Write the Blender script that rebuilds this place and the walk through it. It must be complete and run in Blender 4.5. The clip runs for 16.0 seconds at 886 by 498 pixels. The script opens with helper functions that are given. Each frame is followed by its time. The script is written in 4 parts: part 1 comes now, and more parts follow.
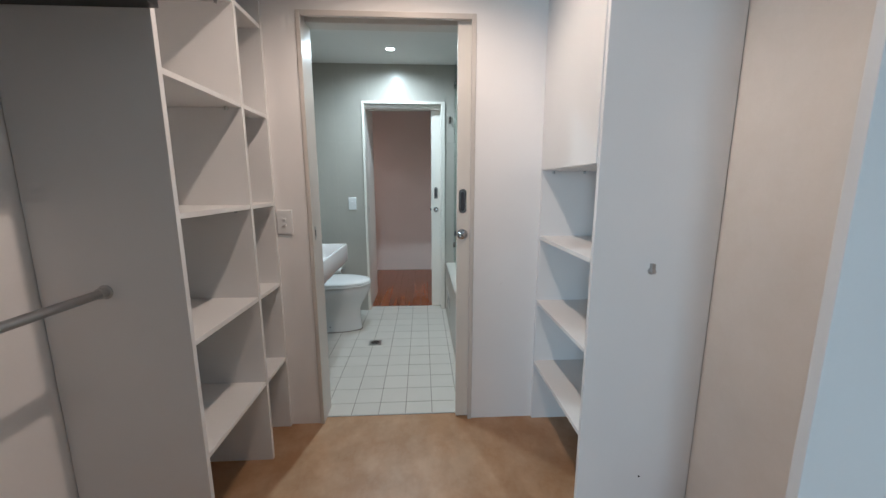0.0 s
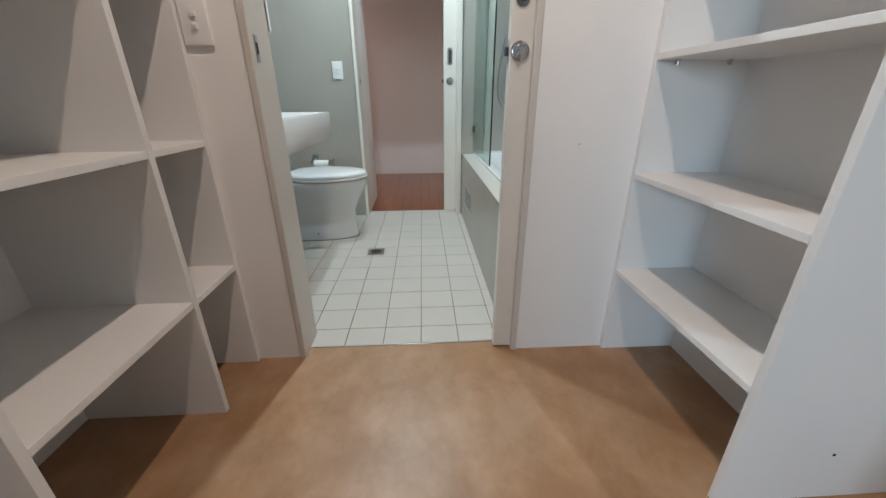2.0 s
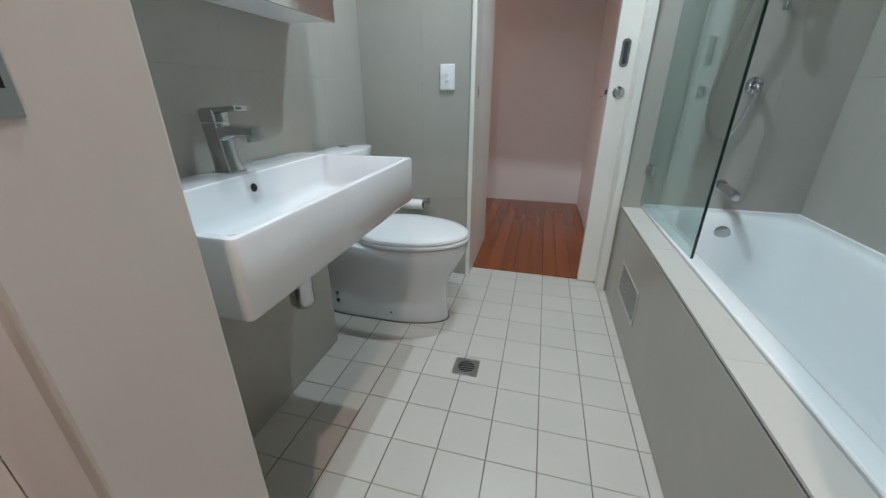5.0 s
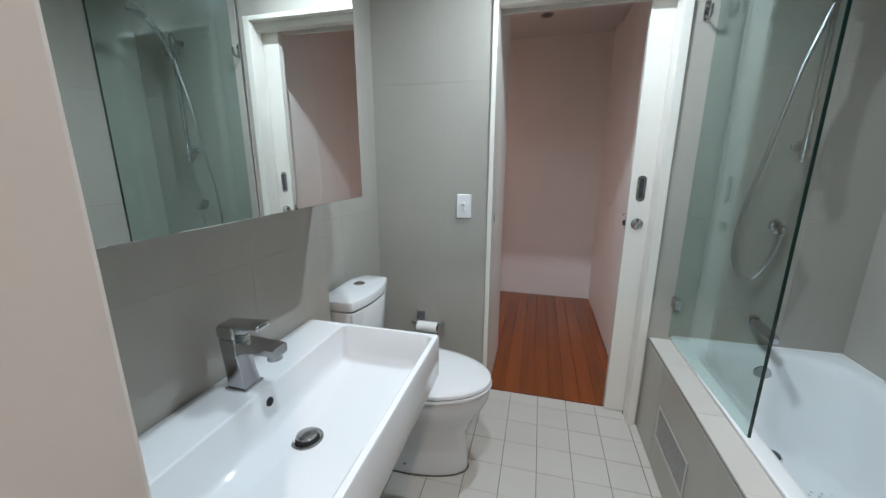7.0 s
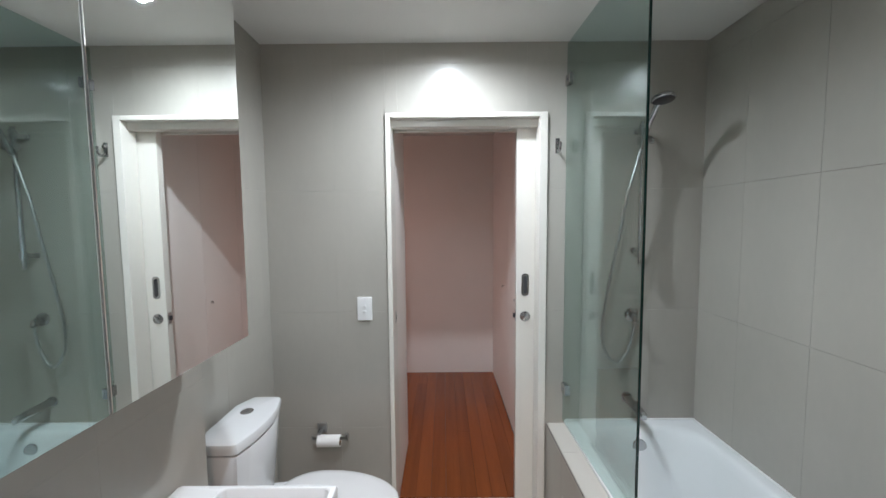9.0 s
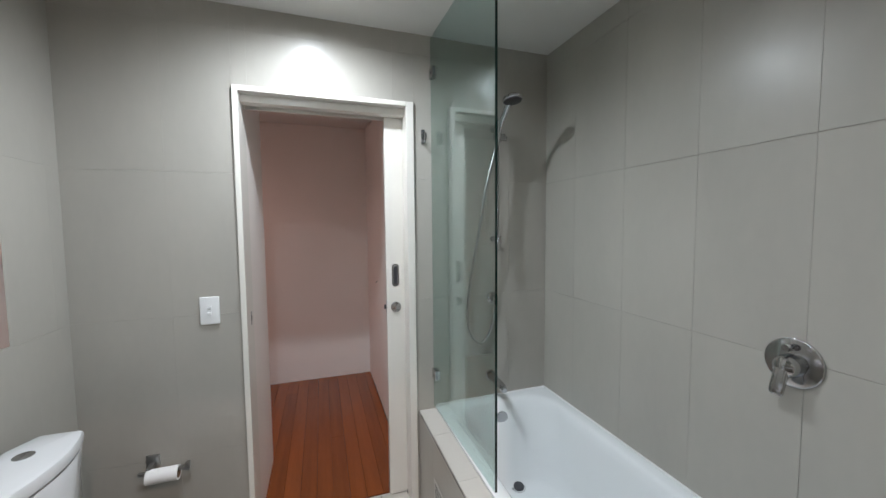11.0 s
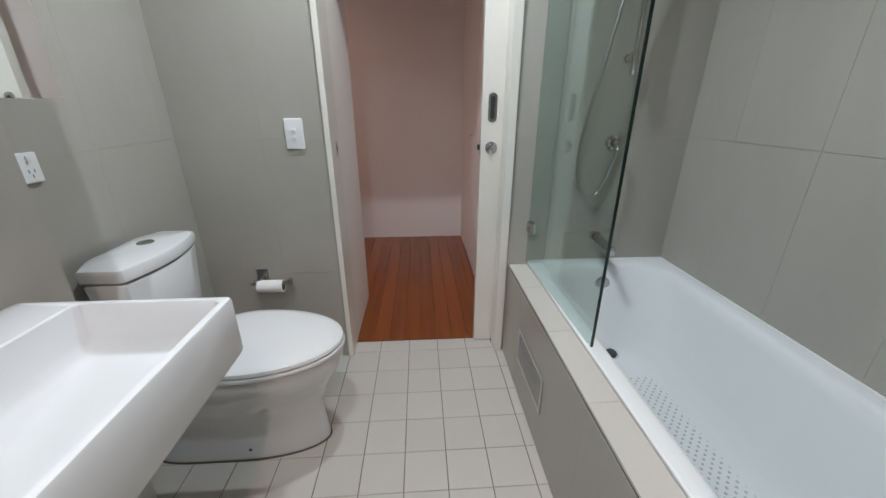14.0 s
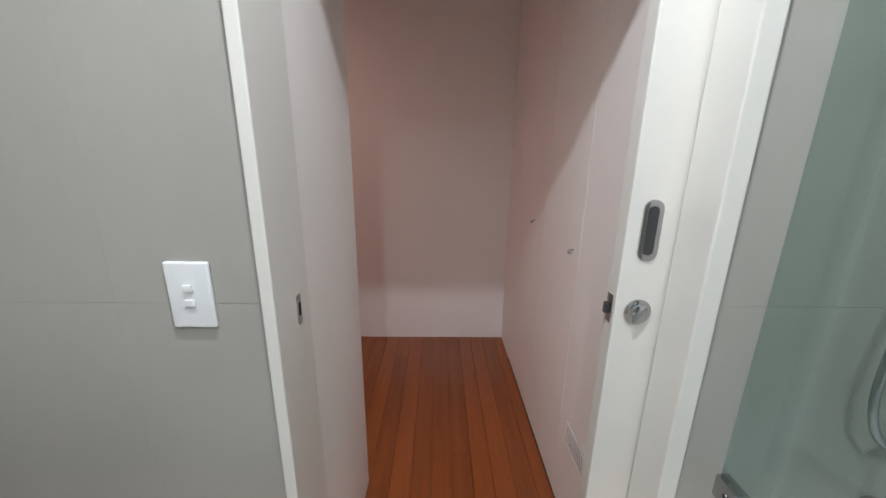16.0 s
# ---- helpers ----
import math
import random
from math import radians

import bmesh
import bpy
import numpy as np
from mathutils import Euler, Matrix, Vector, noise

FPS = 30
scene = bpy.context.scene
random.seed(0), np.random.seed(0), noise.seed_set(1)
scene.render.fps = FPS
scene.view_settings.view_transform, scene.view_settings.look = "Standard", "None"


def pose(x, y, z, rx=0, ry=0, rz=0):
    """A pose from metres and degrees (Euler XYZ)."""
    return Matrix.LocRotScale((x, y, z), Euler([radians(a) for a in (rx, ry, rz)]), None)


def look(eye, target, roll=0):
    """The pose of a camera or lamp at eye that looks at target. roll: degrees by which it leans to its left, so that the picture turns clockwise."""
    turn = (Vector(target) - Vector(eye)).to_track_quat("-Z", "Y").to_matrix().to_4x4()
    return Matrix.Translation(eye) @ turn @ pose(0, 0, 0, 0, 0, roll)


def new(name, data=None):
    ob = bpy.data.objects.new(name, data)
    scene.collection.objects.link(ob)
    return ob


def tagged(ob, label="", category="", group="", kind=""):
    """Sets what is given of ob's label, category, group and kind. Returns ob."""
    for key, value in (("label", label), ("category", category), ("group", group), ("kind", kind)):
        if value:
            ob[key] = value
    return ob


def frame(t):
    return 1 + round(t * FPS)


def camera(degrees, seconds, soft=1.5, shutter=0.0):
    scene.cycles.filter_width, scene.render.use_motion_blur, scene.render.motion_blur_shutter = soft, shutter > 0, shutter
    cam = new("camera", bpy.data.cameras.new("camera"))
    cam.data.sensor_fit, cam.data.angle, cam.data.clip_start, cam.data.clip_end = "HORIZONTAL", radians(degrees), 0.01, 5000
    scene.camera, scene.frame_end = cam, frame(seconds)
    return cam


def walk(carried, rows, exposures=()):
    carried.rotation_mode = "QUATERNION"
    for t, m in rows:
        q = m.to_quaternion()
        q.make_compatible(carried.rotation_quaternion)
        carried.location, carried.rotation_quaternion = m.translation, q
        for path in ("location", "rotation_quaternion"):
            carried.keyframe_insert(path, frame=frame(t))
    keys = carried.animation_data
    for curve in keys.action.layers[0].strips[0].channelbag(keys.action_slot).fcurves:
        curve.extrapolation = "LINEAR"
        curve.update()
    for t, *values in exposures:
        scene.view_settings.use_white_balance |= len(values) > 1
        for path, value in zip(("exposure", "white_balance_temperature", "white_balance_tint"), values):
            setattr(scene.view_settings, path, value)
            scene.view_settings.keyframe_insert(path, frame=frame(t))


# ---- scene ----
cam = camera(100.9, 16.0)
PATH = [
    (0, (1.216, 1.089, 1.235), (1.326, 3.056, 0.891), -0.0),
    (0.5, (1.204, 1.14, 1.087), (1.308, 3.053, 0.514), -0.0),
    (1, (1.196, 1.251, 0.942), (1.298, 3.115, 0.224), 0.1),
    (1.5, (1.164, 1.481, 0.889), (1.264, 3.326, 0.123), -0.0),
    (2, (1.136, 1.743, 0.875), (1.233, 3.59, 0.115), -0.3),
    (2.5, (1.147, 2.018, 0.878), (1.123, 3.866, 0.112), -0.2),
    (3, (1.128, 2.234, 0.873), (1.038, 4.08, 0.108), -0.3),
    (3.2, (1.119, 2.324, 0.893), (0.963, 4.159, 0.114), -0.6),
    (5.3, (1.006, 2.758, 1.033), (0.531, 4.539, 0.258), 0.2),
    (5.5, (0.986, 2.78, 1.075), (0.511, 4.579, 0.341), 0.2),
    (6, (0.958, 2.813, 1.158), (0.468, 4.649, 0.534), 0.1),
    (6.5, (0.93, 2.853, 1.219), (0.435, 4.712, 0.672), 0.1),
    (7, (0.907, 2.876, 1.278), (0.414, 4.757, 0.81), 0.1),
    (7.5, (0.901, 2.891, 1.343), (0.438, 4.8, 0.97), -0.1),
    (8, (0.908, 2.884, 1.399), (0.541, 4.829, 1.112), -0.2),
    (8.5, (0.925, 2.878, 1.442), (0.728, 4.856, 1.217), -0.4),
    (9, (0.938, 2.881, 1.475), (0.934, 4.876, 1.333), -0.5),
    (9.2, (0.938, 2.881, 1.476), (1.017, 4.878, 1.378), -0.6),
    (11.3, (1.012, 2.913, 1.368), (1.672, 4.794, 1.216), -0.7),
    (11.5, (1.021, 2.917, 1.333), (1.681, 4.789, 1.086), -0.6),
    (12, (1.032, 2.915, 1.272), (1.676, 4.759, 0.843), -0.5),
    (12.5, (1.031, 2.91, 1.219), (1.618, 4.744, 0.679), -0.3),
    (13, (1.037, 2.898, 1.171), (1.518, 4.728, 0.521), -0.2),
    (13.5, (1.038, 2.96, 1.149), (1.311, 4.808, 0.434), -0.0),
    (14, (1.041, 3.1, 1.167), (1.156, 4.958, 0.436), 0.0),
    (14.5, (1.017, 3.284, 1.183), (1.053, 5.147, 0.455), -0.0),
    (15, (0.977, 3.526, 1.224), (0.993, 5.402, 0.531), 0.2),
    (15.5, (0.959, 3.765, 1.261), (0.999, 5.673, 0.661), 0.3),
    (16, (0.959, 4.07, 1.303), (0.986, 5.996, 0.765), 0.7),
]
EXPOSURES = [(0.0, -0.26, 5600, 0), (1.0, -0.08, 5800, 0), (2.0, 0.01, 5800, 0), (3.2, -0.08, 5750, 1), (5.4, -0.16, 5750, 3), (7.0, -0.15, 5850, 6), (9.0, -0.06, 6100, 11), (12.5, -0.20, 6150, 11), (14.5, -0.22, 6150, 10), (16.0, 0.02, 6150, 11)]
walk(cam, [(t, look(eye, target, roll)) for t, eye, target, roll in PATH], EXPOSURES)

# ---- plan, in metres ----
BX0, BX1, BY0, BY1 = 0.09, 2.175, 3.0, 4.642      # bathroom, inner faces
CEIL = 2.31
NIB_X, NIB_Y = 0.258, 3.876                         # boxed-out wall behind the basin
CX0, CX1, CY1 = 0.118, 2.229, 2.864                 # walk-in wardrobe
D1L, D1R, D1H = 0.692, 1.446, 1.965                  # doorway wardrobe / bathroom
D2L, D2R, D2H = 0.69, 1.395, 1.95                  # doorway bathroom / hall
HX1, HY1 = 1.415, 6.41                             # hall

# ---- light ----
world = bpy.data.worlds.new("world")
scene.world = world
world.use_nodes = True
wt = world.node_tree
sky = wt.nodes.new("ShaderNodeTexSky")
sky.sky_type, sky.sun_disc = "NISHITA", False
sky.sun_elevation, sky.sun_rotation = radians(28), radians(200)
wt.links.new(sky.outputs[0], wt.nodes["Background"].inputs[0])
wt.nodes["Background"].inputs[1].default_value = 0.1


def spot(name, at, watts, colour, size=150, blend=0.9, radius=0.03):
    d = bpy.data.lights.new(name, "SPOT")
    d.energy, d.color, d.spot_size, d.spot_blend, d.shadow_soft_size = watts, colour, radians(size), blend, radius
    ob = new(name, d)
    ob.location = at
    return ob


BATH_LAMPS = [(0.97, 4.265), (0.825, 3.40)]
WARDROBE_LAMP = (1.17, 2.20)
# unseen warm light, added to lift the hall
HALL_FILL = (-0.45, 5.75)
for (lx, ly), watts in zip(BATH_LAMPS, (56, 50)):
    spot("bathroom_lamp", (lx, ly, CEIL - 0.012), watts, (0.91, 0.965, 0.985), 170, 0.84, 0.014)
spot("wardrobe_lamp", (WARDROBE_LAMP[0], WARDROBE_LAMP[1], 2.438), 63, (1.0, 0.71, 0.56), 132, 0.55, 0.016)
# added fill: no known source in this end of the hall
spot("hall_fill", (HALL_FILL[0], HALL_FILL[1], 2.288), 25, (1.0, 0.64, 0.55), 165, 0.7)
d = bpy.data.lights.new("window_daylight", "AREA")
d.shape, d.size, d.size_y, d.energy, d.color = "RECTANGLE", 1.0, 1.2, 112, (0.68, 0.845, 1.0)
window_light = new("window_daylight", d)
window_light.matrix_world = look((-0.8, -3.19, 1.5), (1.6, 2.6, 1.0))


# ---- materials ----
def material(name, colour, rough=0.5, metal=0.0, vary=0.06, scale=6.0, fine=60.0, bump=0.02, fine_vary=0.03, spec=0.5, stretch=(1, 1, 1),
             rand=0.0, coat=0.0, blotch=None):
    m = bpy.data.materials.new(name)
    m.use_nodes = True
    nt = m.node_tree
    b = nt.nodes["Principled BSDF"]
    b.inputs["Roughness"].default_value = rough
    b.inputs["Metallic"].default_value = metal
    b.inputs["Specular IOR Level"].default_value = spec
    b.inputs["Coat Weight"].default_value = coat
    tc = nt.nodes.new("ShaderNodeTexCoord")
    geo = nt.nodes.new("ShaderNodeNewGeometry")
    mp = nt.nodes.new("ShaderNodeMapping")
    mp.inputs["Scale"].default_value = stretch
    nt.links.new(geo.outputs["Position"], mp.inputs["Vector"])
    big = nt.nodes.new("ShaderNodeTexNoise")
    big.inputs["Scale"].default_value, big.inputs["Detail"].default_value = scale, 4
    small = nt.nodes.new("ShaderNodeTexNoise")
    small.inputs["Scale"].default_value, small.inputs["Detail"].default_value = fine, 3
    for n in (big, small):
        nt.links.new(mp.outputs[0], n.inputs["Vector"])
    add = nt.nodes.new("ShaderNodeMath")
    add.operation = "MULTIPLY_ADD"
    nt.links.new(big.outputs[0], add.inputs[0])
    add.inputs[1].default_value = vary * 2
    add.inputs[2].default_value = 1 - vary
    add2 = nt.nodes.new("ShaderNodeMath")
    add2.operation = "MULTIPLY_ADD"
    nt.links.new(small.outputs[0], add2.inputs[0])
    add2.inputs[1].default_value = fine_vary * 2
    nt.links.new(add.outputs[0], add2.inputs[2])
    val = add2.outputs[0]
    if rand:
        info = nt.nodes.new("ShaderNodeObjectInfo")
        r = nt.nodes.new("ShaderNodeMath")
        r.operation = "MULTIPLY_ADD"
        nt.links.new(info.outputs["Random"], r.inputs[0])
        r.inputs[1].default_value = rand
        nt.links.new(val, r.inputs[2])
        val = r.outputs[0]
    mul = nt.nodes.new("ShaderNodeVectorMath")
    mul.operation = "SCALE"
    nt.links.new(val, mul.inputs["Scale"])
    if blotch:
        mixc = nt.nodes.new("ShaderNodeMix")
        mixc.data_type = "RGBA"
        mixc.inputs[6].default_value, mixc.inputs[7].default_value = (*colour, 1), (*blotch, 1)
        ramp = nt.nodes.new("ShaderNodeMapRange")
        ramp.inputs[1].default_value, ramp.inputs[2].default_value = 0.42, 0.62
        bl = nt.nodes.new("ShaderNodeTexNoise")
        bl.inputs["Scale"].default_value, bl.inputs["Detail"].default_value, bl.inputs["Roughness"].default_value = scale * 0.7, 6, 0.65
        nt.links.new(mp.outputs[0], bl.inputs["Vector"])
        nt.links.new(bl.outputs[0], ramp.inputs[0])
        nt.links.new(ramp.outputs[0], mixc.inputs[0])
        nt.links.new(mixc.outputs[2], mul.inputs[0])
    else:
        mul.inputs[0].default_value = colour
    nt.links.new(mul.outputs[0], b.inputs["Base Color"])
    if bump:
        bp = nt.nodes.new("ShaderNodeBump")
        bp.inputs["Strength"].default_value, bp.inputs["Distance"].default_value = bump, 0.01
        nt.links.new(small.outputs[0], bp.inputs["Height"])
        nt.links.new(bp.outputs[0], b.inputs["Normal"])
    return m


PAINT = material("white_wall_paint", (0.83, 0.81, 0.795), 0.55, vary=0.05, scale=2.5, fine=140, bump=0.03, fine_vary=0.015)
CEILING_PAINT = material("ceiling_paint", (0.72, 0.71, 0.69), 0.8, vary=0.03, scale=2, bump=0.02, fine_vary=0.01)
GLOSS = material("cream_gloss_paint", (0.74, 0.71, 0.655), 0.28, vary=0.04, scale=3, fine=50, bump=0.02, fine_vary=0.012)
# cream frame paint with the shade on the jambs put into its colour
FRAME_PAINT = material("shade_toned_frame_paint", (0.61, 0.57, 0.525), 0.3, vary=0.06, scale=3, fine=50, bump=0.02, fine_vary=0.015)
SCUFFED_PAINT = material("scuffed_wall_paint", (0.80, 0.78, 0.755), 0.5, vary=0.07, scale=3.2, fine=120, bump=0.03, fine_vary=0.02, blotch=(0.76, 0.735, 0.70))
MELAMINE = material("white_melamine", (0.77, 0.76, 0.75), 0.38, vary=0.04, scale=3, fine=200, bump=0.015, fine_vary=0.012)
SHEET = material("tan_floor_sheet", (0.31, 0.172, 0.085), 0.40, vary=0.26, scale=6, fine=38, bump=0.03, fine_vary=0.07, stretch=(1.25, 0.9, 1), blotch=(0.385, 0.245, 0.145))
WALL_TILE = material("grey_stone_tile", (0.372, 0.353, 0.315), 0.30, vary=0.14, scale=3.2, fine=42, bump=0.015, fine_vary=0.035, stretch=(1, 1, 0.45), rand=0.025)
GROUT = material("wall_grout", (0.47, 0.455, 0.42), 0.9, vary=0.10, scale=9, bump=0.05)
STAINED_GROUT = material("stained_wall_grout", (0.37, 0.35, 0.31), 0.9, vary=0.15, scale=3.2, bump=0.05, blotch=(0.12, 0.095, 0.07))
FLOOR_TILE = material("cream_floor_tile", (0.54, 0.515, 0.475), 0.34, vary=0.04, scale=7, fine=70, bump=0.02, fine_vary=0.02, rand=0.05)
FLOOR_GROUT = material("floor_grout", (0.44, 0.40, 0.345), 0.95, vary=0.35, scale=5, bump=0.1)
DARK_GROUT = material("stained_floor_grout", (0.17, 0.148, 0.12), 0.95, vary=0.30, scale=6, bump=0.1)
CERAMIC = material("white_glazed_ceramic", (0.70, 0.712, 0.725), 0.05, vary=0.012, scale=3, bump=0.0, fine_vary=0.004, coat=0.3)
ENAMEL = material("white_bath_enamel", (0.80, 0.82, 0.83), 0.06, vary=0.015, scale=3, bump=0.0, fine_vary=0.004)
SEAT = material("white_toilet_seat_plastic", (0.74, 0.742, 0.75), 0.07, vary=0.01, bump=0.0, fine_vary=0.004)
CHROME = material("chrome", (0.48, 0.48, 0.49), 0.10, 1.0, vary=0.03, scale=20, bump=0.0)
STEEL = material("brushed_steel", (0.45, 0.45, 0.45), 0.3, 1.0, vary=0.06, scale=30, bump=0.01)
DARK_STEEL = material("dark_metal", (0.10, 0.10, 0.11), 0.35, 0.8, vary=0.1, bump=0.01)
BLACK = material("black_laminate", (0.012, 0.012, 0.013), 0.4, vary=0.15, bump=0.01)
# near-black that stands in for the shade inside holes, slots and gaps
HOLE_BLACK = material("painted_hole_shade", (0.01, 0.01, 0.01), 0.8, vary=0.1, bump=0.0)
WHITE_PLASTIC = material("white_plastic", (0.80, 0.80, 0.80), 0.3, vary=0.01, bump=0.0, fine_vary=0.005)
PAPER = material("toilet_paper", (0.82, 0.81, 0.80), 0.95, vary=0.02, fine=200, bump=0.1)
CARD = material("brown_card", (0.25, 0.17, 0.11), 0.9, vary=0.05)
MIRROR = material("mirror_glass", (0.86, 0.89, 0.88), 0.012, 1.0, vary=0.0, bump=0.0, fine_vary=0.0)
GRILLE = material("grey_grille", (0.52, 0.505, 0.475), 0.4, 0.1, vary=0.05, bump=0.01)
GRIP = material("grey_grip_dots", (0.52, 0.53, 0.53), 0.7, vary=0.15, scale=20, bump=0.02)
HALL_PAINT = material("hall_paint", (0.85, 0.80, 0.765), 0.5, vary=0.04, scale=2.5, fine=120, bump=0.02, fine_vary=0.012)
GLASS_EDGE = material("green_glass_edge", (0.008, 0.022, 0.018), 0.12, vary=0.1, bump=0.0)
# walls of an unseen room; tone chosen for the bounce into the wardrobe
BEDROOM = material("unseen_bedroom_paint", (0.58, 0.56, 0.535), 0.7, vary=0.06)
SEALANT = material("dark_sealant", (0.09, 0.075, 0.06), 0.6, vary=0.25, scale=12, bump=0.05)


def timber():
    m = material("red_hardwood", (0.160, 0.042, 0.0092), 0.20, vary=0.45, scale=3.0, fine=30, bump=0.03, fine_vary=0.25, stretch=(9, 0.5, 1), rand=0.4, coat=0.15)
    return m


TIMBER = timber()


def glass_material():
    """Thin sheet glass: tinted where it lets light through, and glossy by its angle."""
    m = bpy.data.materials.new("green_tinted_glass")
    m.use_nodes = True
    nt = m.node_tree
    nt.nodes.remove(nt.nodes["Principled BSDF"])
    clear, gloss = nt.nodes.new("ShaderNodeBsdfTransparent"), nt.nodes.new("ShaderNodeBsdfGlossy")
    clear.inputs["Color"].default_value = (0.79, 0.865, 0.85, 1)
    gloss.inputs["Roughness"].default_value = 0.01
    gloss.inputs["Color"].default_value = (0.85, 0.9, 0.9, 1)
    face, steep, mix = nt.nodes.new("ShaderNodeLayerWeight"), nt.nodes.new("ShaderNodeMath"), nt.nodes.new("ShaderNodeMixShader")
    face.inputs["Blend"].default_value = 0.5
    steep.operation = "POWER"
    steep.inputs[1].default_value = 4.5
    nt.links.new(face.outputs["Facing"], steep.inputs[0])
    lift = nt.nodes.new("ShaderNodeMath")
    lift.operation = "MULTIPLY_ADD"
    lift.inputs[1].default_value, lift.inputs[2].default_value = 0.85, 0.055
    nt.links.new(steep.outputs[0], lift.inputs[0])
    nt.links.new(lift.outputs[0], mix.inputs[0])
    nt.links.new(clear.outputs[0], mix.inputs[1])
    nt.links.new(gloss.outputs[0], mix.inputs[2])
    nt.links.new(mix.outputs[0], nt.nodes["Material Output"].inputs["Surface"])
    return m


GLASS = glass_material()


def glow(name, colour, strength):
    m = bpy.data.materials.new(name)
    m.use_nodes = True
    b = m.node_tree.nodes["Principled BSDF"]
    b.inputs["Base Color"].default_value = (0.8, 0.8, 0.8, 1)
    b.inputs["Emission Color"].default_value = (*colour, 1)
    b.inputs["Emission Strength"].default_value = strength
    return m


LAMP_ON = glow("lit_lamp", (1.0, 0.97, 0.92), 14)
WARM_ON = glow("lit_warm_lamp", (1.0, 0.84, 0.68), 10)


# ---- building helpers ----
def link(name, bm, mat, parent=None, label="", smooth=False):
    me = bpy.data.meshes.new(name)
    bmesh.ops.recalc_face_normals(bm, faces=bm.faces)
    if smooth:
        for f in bm.faces:
            f.smooth = True
    bm.to_mesh(me)
    bm.free()
    me.materials.append(mat)
    ob = new(name, me)
    if smooth:
        me.set_sharp_from_angle(angle=radians(38))
    if parent is not None:
        ob.parent = parent
    if label:
        ob["label"] = label
    return ob


def part(name, bm, mat, parent, label="", smooth=False):
    return link(name, bm, mat, parent, label, smooth)


def thing(name, label, category, group="", at=(0, 0, 0)):
    ob = new(name)
    ob.location = at
    return tagged(ob, label, category, group)


def structure(name, bm, mat, label, category, smooth=False):
    return tagged(link(name, bm, mat, None, "", smooth), label, category, "", "structure")


def box(x0, x1, y0, y1, z0, z1, bm=None, bevel=0.0, segments=2):
    out = bmesh.new() if bm is None else bm
    vs = [out.verts.new((x, y, z)) for x in (x0, x1) for y in (y0, y1) for z in (z0, z1)]
    quads = ((0, 1, 3, 2), (4, 6, 7, 5), (0, 4, 5, 1), (2, 3, 7, 6), (0, 2, 6, 4), (1, 5, 7, 3))
    fs = [out.faces.new([vs[i] for i in q]) for q in quads]
    if bevel:
        es = list({e for f in fs for e in f.edges})
        bmesh.ops.bevel(out, geom=es, offset=bevel, segments=segments, profile=0.6, affect="EDGES")
    return out


def rounded(cx, cy, hx, hy, r, z, n=8):
    """A closed ring of points: a rectangle with round corners, at height z."""
    pts = []
    for k, (sx, sy) in enumerate(((1, 1), (-1, 1), (-1, -1), (1, -1))):
        for i in range(n):
            a = radians(90 * k + 90 * i / (n - 1))
            pts.append((cx + sx * (hx - r) + r * math.cos(a), cy + sy * (hy - r) + r * math.sin(a), z))
    return pts


def loft(rings, close=(True, True), bm=None):
    out = bmesh.new() if bm is None else bm
    made = [[out.verts.new(p) for p in ring] for ring in rings]
    n = len(made[0])
    for a, b in zip(made, made[1:]):
        for i in range(n):
            out.faces.new((a[i], a[(i + 1) % n], b[(i + 1) % n], b[i]))
    if close[0]:
        out.faces.new(list(reversed(made[0])))
    if close[1]:
        out.faces.new(made[-1])
    return out


def disc_ring(centre, axis, r, n=24):
    """A circle of points round axis."""
    w = Vector(axis).normalized()
    u = w.orthogonal().normalized()
    v = w.cross(u)
    c = Vector(centre)
    return [c + r * (math.cos(2 * math.pi * i / n) * u + math.sin(2 * math.pi * i / n) * v) for i in range(n)]


def turned(at, axis, profile, n=24, bm=None):
    """A body of revolution: profile is rows of (distance along the axis, radius)."""
    w = Vector(axis).normalized()
    return loft([disc_ring(Vector(at) + w * d, axis, max(r, 0.0004), n) for d, r in profile], bm=bm)


def smooth_path(points, steps=8):
    pts = [Vector(p) for p in points]
    ext = [2 * pts[0] - pts[1], *pts, 2 * pts[-1] - pts[-2]]
    out = []
    for a, b, c, e in zip(ext, ext[1:], ext[2:], ext[3:]):
        for i in range(steps):
            t = i / steps
            out.append(0.5 * ((2 * b) + (c - a) * t + (2 * a - 5 * b + 4 * c - e) * t * t + (3 * b - a - 3 * c + e) * t ** 3))
    return out + [pts[-1]]


def tube(points, r, n=10, bm=None):
    """A round tube along points; r is one radius or one for each point."""
    pts = [Vector(p) for p in points]
    rs = r if isinstance(r, (list, tuple)) else [r] * len(pts)
    rings, u = [], None
    for i, p in enumerate(pts):
        w = (pts[min(i + 1, len(pts) - 1)] - pts[max(i - 1, 0)]).normalized()
        u = w.orthogonal().normalized() if u is None else (u - u.dot(w) * w).normalized()
        v = w.cross(u)
        rings.append([p + rs[i] * (math.cos(2 * math.pi * k / n) * u + math.sin(2 * math.pi * k / n) * v) for k in range(n)])
    return loft(rings, bm=bm)


# tile pieces: thin slabs with an eased front edge, sharing meshes by size
SLABS = {}


